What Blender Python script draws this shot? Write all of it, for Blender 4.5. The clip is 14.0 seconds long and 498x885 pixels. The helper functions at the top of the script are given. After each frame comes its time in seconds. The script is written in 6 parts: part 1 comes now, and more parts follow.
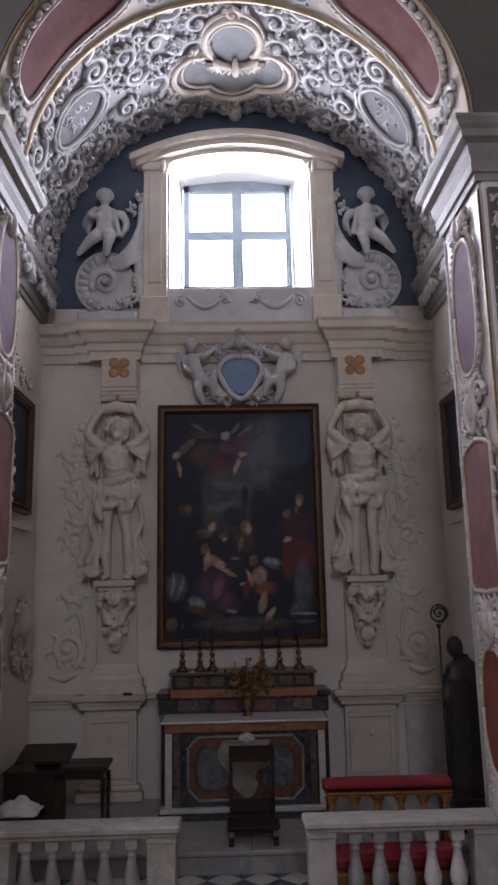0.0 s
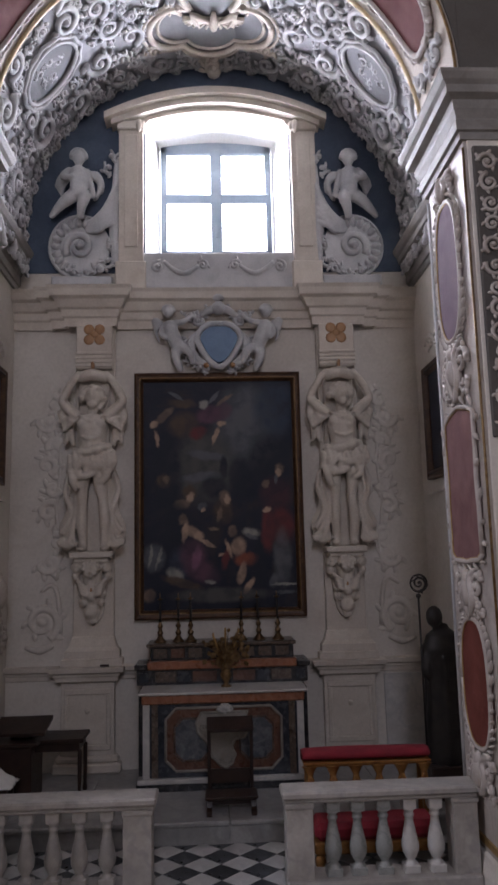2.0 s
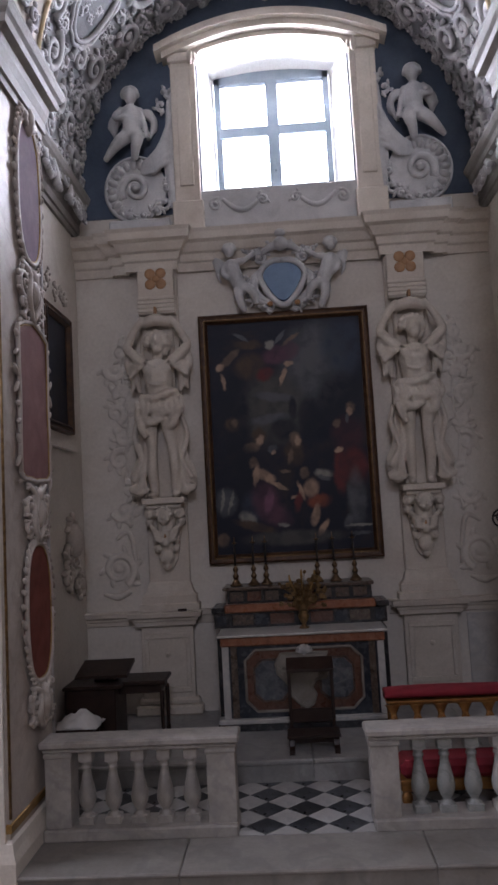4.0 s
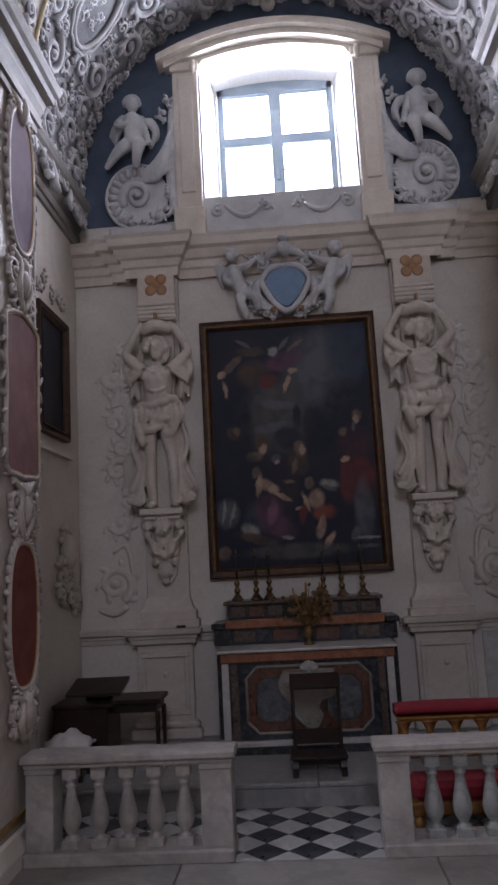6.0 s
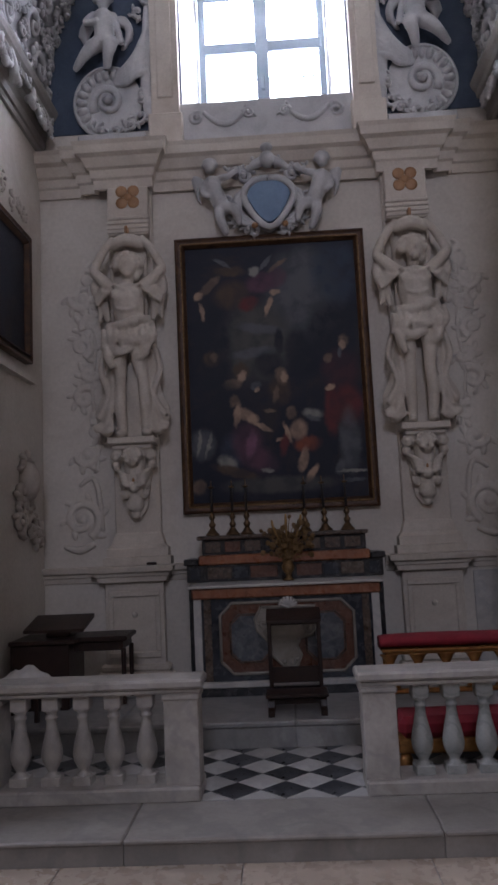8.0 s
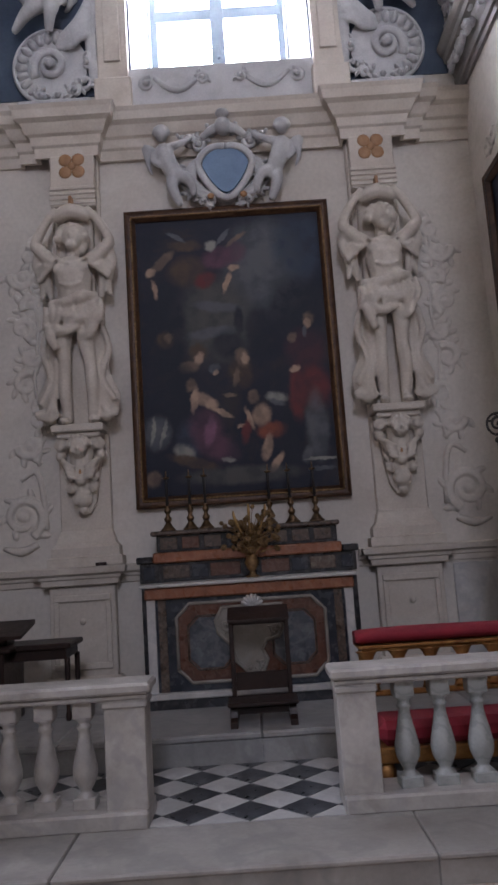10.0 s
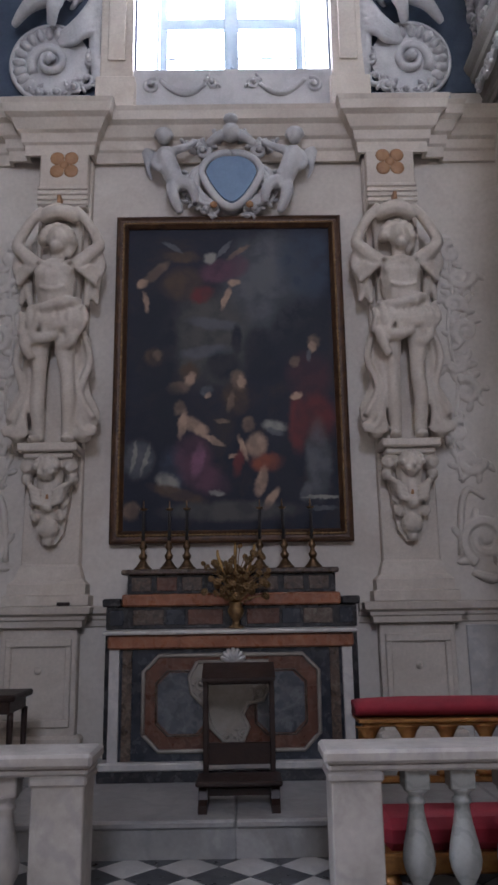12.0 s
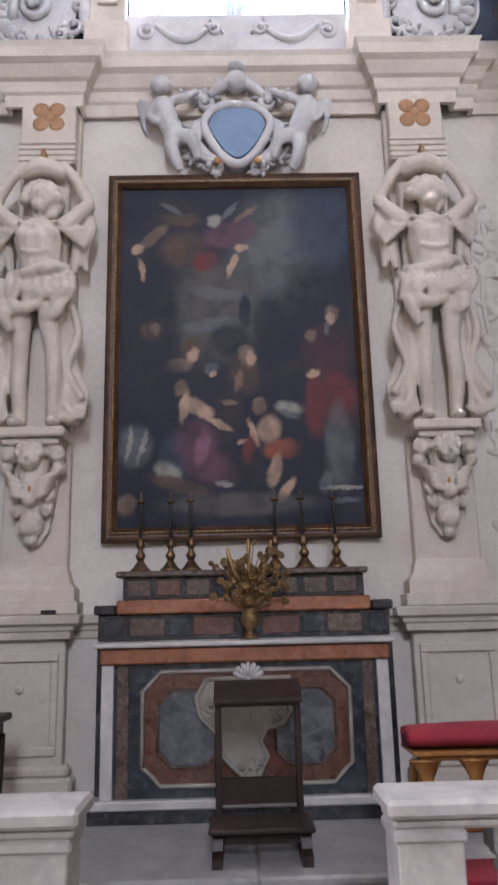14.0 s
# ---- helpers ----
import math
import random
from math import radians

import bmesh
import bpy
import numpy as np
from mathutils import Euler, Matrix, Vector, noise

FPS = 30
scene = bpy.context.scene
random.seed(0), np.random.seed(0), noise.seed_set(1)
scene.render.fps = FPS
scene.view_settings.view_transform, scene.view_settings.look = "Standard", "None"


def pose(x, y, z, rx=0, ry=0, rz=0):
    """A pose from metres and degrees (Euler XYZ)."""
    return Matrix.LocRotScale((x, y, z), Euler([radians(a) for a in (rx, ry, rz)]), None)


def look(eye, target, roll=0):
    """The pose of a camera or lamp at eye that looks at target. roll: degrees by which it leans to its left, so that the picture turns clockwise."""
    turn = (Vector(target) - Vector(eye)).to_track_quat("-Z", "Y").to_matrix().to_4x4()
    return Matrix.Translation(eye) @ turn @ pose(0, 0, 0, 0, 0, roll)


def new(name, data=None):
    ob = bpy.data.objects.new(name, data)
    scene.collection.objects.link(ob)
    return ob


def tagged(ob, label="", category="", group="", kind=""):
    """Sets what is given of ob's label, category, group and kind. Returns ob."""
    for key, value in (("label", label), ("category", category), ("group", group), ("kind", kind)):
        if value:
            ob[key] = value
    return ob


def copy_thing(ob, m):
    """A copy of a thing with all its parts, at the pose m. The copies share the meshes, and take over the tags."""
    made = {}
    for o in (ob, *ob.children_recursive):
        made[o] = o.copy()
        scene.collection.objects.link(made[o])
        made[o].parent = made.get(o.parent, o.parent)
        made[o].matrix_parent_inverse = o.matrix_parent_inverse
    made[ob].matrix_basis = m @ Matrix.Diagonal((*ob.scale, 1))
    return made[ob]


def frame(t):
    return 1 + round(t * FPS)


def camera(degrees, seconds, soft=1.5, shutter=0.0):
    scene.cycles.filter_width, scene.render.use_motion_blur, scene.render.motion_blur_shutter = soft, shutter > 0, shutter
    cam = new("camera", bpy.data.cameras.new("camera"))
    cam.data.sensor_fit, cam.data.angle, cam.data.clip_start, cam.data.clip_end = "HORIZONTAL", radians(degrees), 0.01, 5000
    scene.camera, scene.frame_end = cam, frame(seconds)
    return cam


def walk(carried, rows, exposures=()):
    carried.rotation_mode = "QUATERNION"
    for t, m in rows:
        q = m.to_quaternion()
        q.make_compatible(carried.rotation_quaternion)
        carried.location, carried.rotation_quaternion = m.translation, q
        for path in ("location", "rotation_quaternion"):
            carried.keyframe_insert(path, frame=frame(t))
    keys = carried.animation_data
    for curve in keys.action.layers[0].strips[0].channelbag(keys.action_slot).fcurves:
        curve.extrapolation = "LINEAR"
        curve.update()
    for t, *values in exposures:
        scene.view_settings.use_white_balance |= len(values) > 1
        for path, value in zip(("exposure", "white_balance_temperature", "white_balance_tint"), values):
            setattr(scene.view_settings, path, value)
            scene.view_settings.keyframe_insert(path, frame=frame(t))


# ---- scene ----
cam = camera(37.14, 14.0, soft=2.8, shutter=0.3)
PATH = [
    (0, (-0.125, -9.027, 2.765), (-0.074, -7.064, 3.148), -1.15),
    (0.5, (-0.071, -9.006, 2.769), (-0.065, -7.048, 3.176), -1.64),
    (1, (-0.041, -8.965, 2.768), (-0.054, -7.006, 3.171), -2.03),
    (1.5, (-0.048, -8.919, 2.761), (-0.047, -6.955, 3.137), -2.09),
    (2, (-0.078, -8.866, 2.761), (0.019, -6.892, 3.068), -1.37),
    (2.5, (-0.098, -8.830, 2.763), (-0.007, -6.844, 2.986), -1.06),
    (3, (-0.065, -8.791, 2.764), (-0.104, -6.800, 2.952), -1.24),
    (5.5, (-0.066, -8.361, 2.315), (-0.173, -6.378, 2.549), -3.77),
    (6, (-0.006, -8.271, 2.280), (-0.127, -6.298, 2.590), -3.08),
    (6.5, (0.022, -8.135, 2.235), (-0.023, -6.147, 2.442), -2.56),
    (7, (-0.005, -7.982, 2.166), (-0.026, -6.005, 2.464), -0.93),
    (7.5, (-0.013, -7.799, 2.052), (-0.071, -5.812, 2.273), -1.53),
    (8, (0.016, -7.619, 1.866), (-0.071, -5.635, 2.107), -2.62),
    (8.5, (0.026, -7.460, 1.713), (0.243, -5.483, 1.928), -1.69),
    (9, (0.012, -7.310, 1.676), (0.110, -5.327, 1.915), -2.02),
    (11.5, (0.137, -6.320, 1.534), (0.104, -4.360, 1.935), -3.98),
    (12, (0.088, -6.137, 1.548), (0.104, -4.185, 1.986), -0.87),
    (12.5, (0.012, -5.946, 1.536), (0.124, -3.995, 1.961), -2.63),
    (13, (0.014, -5.773, 1.545), (0.052, -3.816, 1.952), -3.22),
    (13.5, (0.034, -5.557, 1.562), (0.040, -3.594, 1.948), -2.53),
    (14, (-0.044, -5.356, 1.536), (-0.009, -3.410, 1.997), -1.37),
]
EXPOSURES = [(0, .05, 5960, 21), (3, .03, 6000, 21), (5.5, .03, 5780, 21), (7.5, .0, 5760, 21), (8.5, .18, 5700, 20), (9.0, .66, 5730, 19), (9.3, .70, 5730, 19), (11.5, .82, 5650, 18), (12.5, .92, 5600, 17), (13.0, 1.42, 5600, 17), (13.5, 1.68, 5580, 17), (14, 1.9, 5740, 17)]
walk(cam, [(t, look(eye, target, roll)) for t, eye, target, roll in PATH], EXPOSURES)

# ---------------------------------------------------------------- world and large lights
world = bpy.data.worlds.new("sky")
scene.world = world
world.use_nodes = True
wn = world.node_tree
sky = wn.nodes.new("ShaderNodeTexSky")
sky.sky_type, sky.sun_disc = "NISHITA", False
sky.sun_elevation, sky.sun_rotation = radians(48), radians(200)
wn.links.new(sky.outputs[0], wn.nodes["Background"].inputs[0])
wn.nodes["Background"].inputs[1].default_value = 0.1


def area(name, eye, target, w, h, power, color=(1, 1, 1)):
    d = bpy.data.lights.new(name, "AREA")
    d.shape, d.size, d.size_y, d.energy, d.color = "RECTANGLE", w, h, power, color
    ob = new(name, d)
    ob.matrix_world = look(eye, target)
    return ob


SUN = bpy.data.lights.new("sun", "SUN")
SUN.energy, SUN.angle, SUN.color = 2.0, radians(0.6), (1.0, 0.95, 0.88)
new("sun", SUN).matrix_world = look((-9, 8, 20), (0, -2, 0))
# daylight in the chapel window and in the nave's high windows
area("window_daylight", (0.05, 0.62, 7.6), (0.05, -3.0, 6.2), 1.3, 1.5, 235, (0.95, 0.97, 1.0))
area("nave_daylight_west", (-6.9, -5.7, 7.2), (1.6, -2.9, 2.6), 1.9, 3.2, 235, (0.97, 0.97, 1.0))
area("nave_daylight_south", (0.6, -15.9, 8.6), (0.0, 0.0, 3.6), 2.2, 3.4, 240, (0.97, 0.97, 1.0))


# ---------------------------------------------------------------- materials
def srgb(r, g, b):
    return tuple(((c / 255) / 12.92 if c / 255 <= 0.04045 else ((c / 255 + 0.055) / 1.055) ** 2.4) for c in (r, g, b)) + (1,)


def mat(name, c1, c2, rough=0.6, metal=0.0, big=1.5, small=40.0, bump=0.25, stain=None, stain_amount=0.3, vein=None, vein_scale=2.0, vein_amount=0.4, random_tone=0.0, coat=0.0, bump_size=0.01, spec=0.5):
    """Two-scale mottled surface; vein: colour of marble veins; stain: colour of worn patches."""
    m = bpy.data.materials.new(name)
    m.use_nodes = True
    nt = m.node_tree
    N, L = nt.nodes, nt.links
    bsdf = N["Principled BSDF"]
    bsdf.inputs["Roughness"].default_value, bsdf.inputs["Metallic"].default_value = rough, metal
    bsdf.inputs["Coat Weight"].default_value, bsdf.inputs["Specular IOR Level"].default_value = coat, spec
    tc = N.new("ShaderNodeTexCoord")
    co = tc.outputs["Object"]

    def noise_tex(scale, detail=4.0, dist=0.0, r=0.55):
        n = N.new("ShaderNodeTexNoise")
        n.inputs["Scale"].default_value, n.inputs["Detail"].default_value = scale, detail
        n.inputs["Distortion"].default_value, n.inputs["Roughness"].default_value = dist, r
        L.new(co, n.inputs["Vector"])
        return n.outputs["Fac"]

    def ramp(fac, a, b):
        r = N.new("ShaderNodeMapRange")
        r.inputs["From Min"].default_value, r.inputs["From Max"].default_value = a, b
        L.new(fac, r.inputs["Value"])
        return r.outputs["Result"]

    def mix(fac, a, b, kind="MIX"):
        n = N.new("ShaderNodeMix")
        n.data_type, n.blend_type = "RGBA", kind
        if isinstance(fac, float):
            n.inputs["Factor"].default_value = fac
        else:
            L.new(fac, n.inputs["Factor"])
        for socket, value in ((n.inputs["A"], a), (n.inputs["B"], b)):
            if isinstance(value, tuple):
                socket.default_value = value
            else:
                L.new(value, socket)
        return n.outputs["Result"]

    fine = noise_tex(small, 6.0)
    col = mix(ramp(noise_tex(big, 5.0, 0.4), 0.32, 0.68), c1, c2)
    col = mix(ramp(fine, 0.3, 0.75), col, mix(0.15, col, (0.02, 0.018, 0.015, 1)))
    if vein:
        w = N.new("ShaderNodeTexWave")
        w.wave_type, w.bands_direction = "BANDS", "DIAGONAL"
        w.inputs["Scale"].default_value, w.inputs["Distortion"].default_value = vein_scale, 14.0
        w.inputs["Detail"].default_value, w.inputs["Detail Scale"].default_value = 6.0, 2.6
        L.new(co, w.inputs["Vector"])
        col = mix(ramp(w.outputs["Fac"], 0.6, 1.0), col, mix(vein_amount, col, vein))
    if stain:
        s = mix(stain_amount, col, stain)
        col = mix(ramp(noise_tex(big * 0.6 + 0.7, 7.0, 1.2, 0.68), 0.5, 0.72), col, s)
    if random_tone:
        oi = N.new("ShaderNodeObjectInfo")
        hsv = N.new("ShaderNodeHueSaturation")
        L.new(oi.outputs["Random"], hsv.inputs["Fac"])
        hsv.inputs["Value"].default_value = 1 - random_tone
        L.new(col, hsv.inputs["Color"])
        col = hsv.outputs["Color"]
    L.new(col, bsdf.inputs["Base Color"])
    rr = N.new("ShaderNodeMapRange")
    rr.inputs["To Min"].default_value, rr.inputs["To Max"].default_value = max(0.03, rough - 0.12), min(1, rough + 0.12)
    L.new(noise_tex(small * 0.35, 4.0), rr.inputs["Value"])
    L.new(rr.outputs["Result"], bsdf.inputs["Roughness"])
    if bump:
        b = N.new("ShaderNodeBump")
        b.inputs["Strength"].default_value, b.inputs["Distance"].default_value = bump, bump_size
        L.new(fine, b.inputs["Height"])
        L.new(b.outputs["Normal"], bsdf.inputs["Normal"])
    return m


PLASTER = mat("wall_plaster", (0.59, 0.54, 0.475, 1), (0.70, 0.655, 0.59, 1), 0.85, big=0.9, small=25, bump=0.08, stain=(0.42, 0.35, 0.29, 1), stain_amount=0.4)
STUCCO = mat("stucco", (0.55, 0.485, 0.41, 1), (0.67, 0.61, 0.53, 1), 0.75, big=2.5, small=45, bump=0.08, stain=(0.36, 0.29, 0.22, 1), stain_amount=0.35)
STUCCO_GREY = mat("stucco_grey", (0.44, 0.44, 0.45, 1), (0.60, 0.59, 0.58, 1), 0.7, big=3.0, small=50, bump=0.1, stain=(0.22, 0.21, 0.21, 1), stain_amount=0.4)
VAULT_GROUND = mat("vault_ground", (0.31, 0.31, 0.325, 1), (0.42, 0.415, 0.42, 1), 0.85, big=2.0)
JAMB_STUCCO = mat("warm_grey_stucco", (0.40, 0.35, 0.31, 1), (0.54, 0.49, 0.44, 1), 0.5, big=5.0, small=60, stain=(0.24, 0.17, 0.11, 1), stain_amount=0.5)
CREAM_MARBLE = mat("cream_grey_marble", (0.22, 0.20, 0.17, 1), (0.36, 0.33, 0.285, 1), 0.4, big=5, bump=0.1, stain=(0.2, 0.17, 0.13, 1))
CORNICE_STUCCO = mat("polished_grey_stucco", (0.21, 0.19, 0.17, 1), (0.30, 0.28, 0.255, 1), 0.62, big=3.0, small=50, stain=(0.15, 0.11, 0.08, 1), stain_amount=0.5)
FIELD_GREY = mat("grey_field", (0.16, 0.16, 0.165, 1), (0.23, 0.23, 0.235, 1), 0.85, big=3.0)
RELIEF = mat("wall_relief_stucco", (0.46, 0.41, 0.35, 1), (0.60, 0.54, 0.47, 1), 0.85, big=3.0, stain=(0.28, 0.22, 0.17, 1), stain_amount=0.4)
WHITE_MARBLE = mat("white_marble", (0.48, 0.46, 0.43, 1), (0.61, 0.59, 0.56, 1), 0.35, big=3.0, small=30, bump=0.08, vein=(0.36, 0.36, 0.37, 1), vein_scale=1.4, stain=(0.30, 0.27, 0.24, 1))
RAIL_MARBLE = mat("worn_white_marble", (0.31, 0.285, 0.255, 1), (0.45, 0.42, 0.385, 1), 0.4, big=4.0, small=30, bump=0.15, vein=(0.23, 0.22, 0.22, 1), vein_scale=1.1, stain=(0.17, 0.15, 0.13, 1), stain_amount=0.5)
BALUSTER_GREY = mat("grey_green_marble", (0.26, 0.265, 0.25, 1), (0.36, 0.365, 0.345, 1), 0.38, big=5.0, bump=0.1, vein=(0.14, 0.16, 0.15, 1), vein_scale=3.0)
SLAB = mat("threshold_marble", (0.22, 0.20, 0.18, 1), (0.33, 0.305, 0.28, 1), 0.42, big=2.0, bump=0.1, vein=(0.16, 0.155, 0.15, 1), vein_scale=0.8, stain=(0.14, 0.12, 0.10, 1), random_tone=0.2)
GREY_MARBLE = mat("grey_marble", (0.27, 0.265, 0.26, 1), (0.40, 0.395, 0.385, 1), 0.38, big=2.0, bump=0.06, vein=(0.20, 0.205, 0.21, 1), vein_scale=0.9, stain=(0.17, 0.15, 0.13, 1), stain_amount=0.5, random_tone=0.12)
TILE_WHITE = mat("white_floor_tile", (0.48, 0.47, 0.45, 1), (0.62, 0.61, 0.59, 1), 0.32, big=3.0, bump=0.06, vein=(0.38, 0.38, 0.39, 1), random_tone=0.3)
TILE_BLACK = mat("black_floor_tile", (0.025, 0.027, 0.032, 1), (0.05, 0.055, 0.062, 1), 0.3, big=4.0, bump=0.06, vein=(0.10, 0.11, 0.12, 1), random_tone=0.3)
GROUT = mat("floor_bed", (0.22, 0.21, 0.20, 1), (0.30, 0.29, 0.27, 1), 0.8)
NAVE_FLOOR = mat("nave_floor", (0.40, 0.32, 0.25, 1), (0.50, 0.42, 0.34, 1), 0.28, big=1.2, small=30, bump=0.05, vein=(0.33, 0.27, 0.22, 1), vein_scale=0.5, random_tone=0.15)
NAVE_WALL = mat("nave_wall", (0.58, 0.52, 0.44, 1), (0.68, 0.62, 0.54, 1), 0.85)
# holds the upper nave wall's shade in its colour; also the dark pier panel
NAVE_DARK = mat("dark_nave_with_shade", (0.085, 0.075, 0.066, 1), (0.13, 0.117, 0.104, 1), 0.85, big=0.8)
PIER_WHITE = mat("pier_plaster", (0.66, 0.60, 0.52, 1), (0.76, 0.71, 0.64, 1), 0.7, big=1.0)
RED_MARBLE = mat("red_marble", (0.20, 0.07, 0.032, 1), (0.34, 0.13, 0.06, 1), 0.3, big=9.0, small=60, bump=0.04, vein=(0.36, 0.21, 0.14, 1), vein_scale=4.0, vein_amount=0.25)
DARK_RED_MARBLE = mat("dark_red_marble", (0.06, 0.022, 0.013, 1), (0.14, 0.055, 0.03, 1), 0.3, big=9, bump=0.04, vein=(0.22, 0.15, 0.11, 1), vein_scale=5.0, vein_amount=0.3)
BLUE_MARBLE = mat("dark_blue_marble", (0.014, 0.018, 0.026, 1), (0.040, 0.047, 0.060, 1), 0.26, big=7, bump=0.04, stain=(0.10, 0.10, 0.11, 1), stain_amount=0.5)
PALE_BLUE_MARBLE = mat("blue_grey_marble", (0.040, 0.047, 0.058, 1), (0.11, 0.12, 0.135, 1), 0.26, big=6, bump=0.04, vein=(0.20, 0.21, 0.22, 1), vein_scale=2.2, stain=(0.20, 0.20, 0.20, 1), stain_amount=0.5)
BLACK_MARBLE = mat("black_marble", (0.012, 0.012, 0.014, 1), (0.03, 0.03, 0.034, 1), 0.25, big=5, bump=0.04, vein=(0.12, 0.11, 0.10, 1), vein_scale=3.5, vein_amount=0.2)
BRECCIA = mat("breccia_marble", (0.035, 0.026, 0.022, 1), (0.12, 0.08, 0.055, 1), 0.3, big=30, bump=0.04, stain=(0.30, 0.25, 0.19, 1), stain_amount=0.6)
PINK = mat("pink_scagliola", (0.12, 0.042, 0.04, 1), (0.18, 0.072, 0.068, 1), 0.8, big=4.0, small=50, bump=0.05, stain=(0.09, 0.03, 0.03, 1), spec=0.12)
JAMB_PINK = mat("pale_pink_scagliola", (0.17, 0.085, 0.082, 1), (0.24, 0.13, 0.125, 1), 0.7, big=4.0, small=50, bump=0.05, stain=(0.13, 0.055, 0.05, 1), spec=0.2)
LILAC = mat("lilac_scagliola", (0.12, 0.08, 0.105, 1), (0.17, 0.115, 0.14, 1), 0.8, big=4.0, bump=0.05, spec=0.15)
RUST = mat("rust_scagliola", (0.13, 0.036, 0.026, 1), (0.19, 0.06, 0.045, 1), 0.75, big=5.0, bump=0.05, spec=0.15)
SKY_BLUE = mat("blue_fresco", (0.05, 0.072, 0.112, 1), (0.085, 0.112, 0.158, 1), 0.9, big=2.2, small=30, stain=(0.05, 0.06, 0.10, 1), stain_amount=0.6)
SHIELD_BLUE = mat("blue_shield_paint", (0.16, 0.24, 0.36, 1), (0.20, 0.29, 0.42, 1), 0.7, big=4.0)
OCHRE = mat("ochre_inlay", (0.30, 0.15, 0.06, 1), (0.40, 0.22, 0.10, 1), 0.5, big=14)
GILT = mat("gilding", (0.34, 0.20, 0.06, 1), (0.48, 0.31, 0.12, 1), 0.45, metal=0.6, big=12, small=90, stain=(0.12, 0.07, 0.03, 1), stain_amount=0.6)
PALE_GILT = mat("pale_gilding", (0.62, 0.48, 0.27, 1), (0.75, 0.65, 0.46, 1), 0.4, metal=0.45, big=10, small=90)
OLD_GOLD = mat("tarnished_gold", (0.13, 0.075, 0.03, 1), (0.30, 0.19, 0.08, 1), 0.4, metal=0.7, big=25, small=120)
GILT_WOOD = mat("gilded_wood", (0.24, 0.105, 0.028, 1), (0.40, 0.20, 0.055, 1), 0.38, metal=0.6, big=14, small=80, stain=(0.12, 0.05, 0.02, 1), stain_amount=0.6)
WOOD = mat("dark_wood", (0.016, 0.008, 0.006, 1), (0.034, 0.017, 0.012, 1), 0.42, big=6.0, small=70, bump=0.2, spec=0.35)
BROWN_WOOD = mat("brown_wood", (0.018, 0.009, 0.007, 1), (0.038, 0.019, 0.013, 1), 0.42, big=8.0, small=70, bump=0.2, spec=0.35)
FRAME_WOOD = mat("old_gilt_frame", (0.045, 0.020, 0.010, 1), (0.11, 0.052, 0.020, 1), 0.45, metal=0.2, big=10, small=80, stain=(0.03, 0.016, 0.01, 1))
VELVET = mat("red_velvet", (0.15, 0.004, 0.012, 1), (0.23, 0.008, 0.018, 1), 0.9, big=6, small=160, bump=0.3)
CLOTH = mat("white_cloth", (0.60, 0.58, 0.55, 1), (0.72, 0.70, 0.67, 1), 0.9, big=5, small=120)
BRONZE = mat("dark_bronze", (0.012, 0.010, 0.009, 1), (0.028, 0.023, 0.020, 1), 0.5, metal=0.3, big=8, bump=0.15)
BRASS = mat("tarnished_brass", (0.10, 0.06, 0.03, 1), (0.22, 0.14, 0.07, 1), 0.35, metal=0.8, big=16)
BLACK_IRON = mat("black_painted_wood", (0.012, 0.011, 0.011, 1), (0.025, 0.022, 0.02, 1), 0.5)
WINDOW_PAINT = mat("grey_blue_window_paint", (0.20, 0.25, 0.30, 1), (0.26, 0.31, 0.36, 1), 0.5, big=5)
REVEAL = mat("window_plaster", (0.78, 0.77, 0.74, 1), (0.84, 0.83, 0.80, 1), 0.8)
CANVAS_DARK = mat("dark_oil_canvas", (0.007, 0.010, 0.022, 1), (0.018, 0.020, 0.034, 1), 0.6, big=1.6, small=110, bump=0.12, stain=(0.04, 0.03, 0.02, 1), stain_amount=0.6, spec=0.3)


def glass():
    m = bpy.data.materials.new("window_glass")
    m.use_nodes = True
    b = m.node_tree.nodes["Principled BSDF"]
    b.inputs["Transmission Weight"].default_value, b.inputs["Roughness"].default_value, b.inputs["IOR"].default_value = 1.0, 0.02, 1.05
    return m


def glow(name, color, strength):
    m = bpy.data.materials.new(name)
    m.use_nodes = True
    b = m.node_tree.nodes["Principled BSDF"]
    b.inputs["Base Color"].default_value = (0, 0, 0, 1)
    b.inputs["Emission Color"].default_value, b.inputs["Emission Strength"].default_value = color, strength
    return m


GLASS = glass()
DAYLIGHT = glow("bright_sky", (0.93, 0.97, 1.0, 1), 6.0)


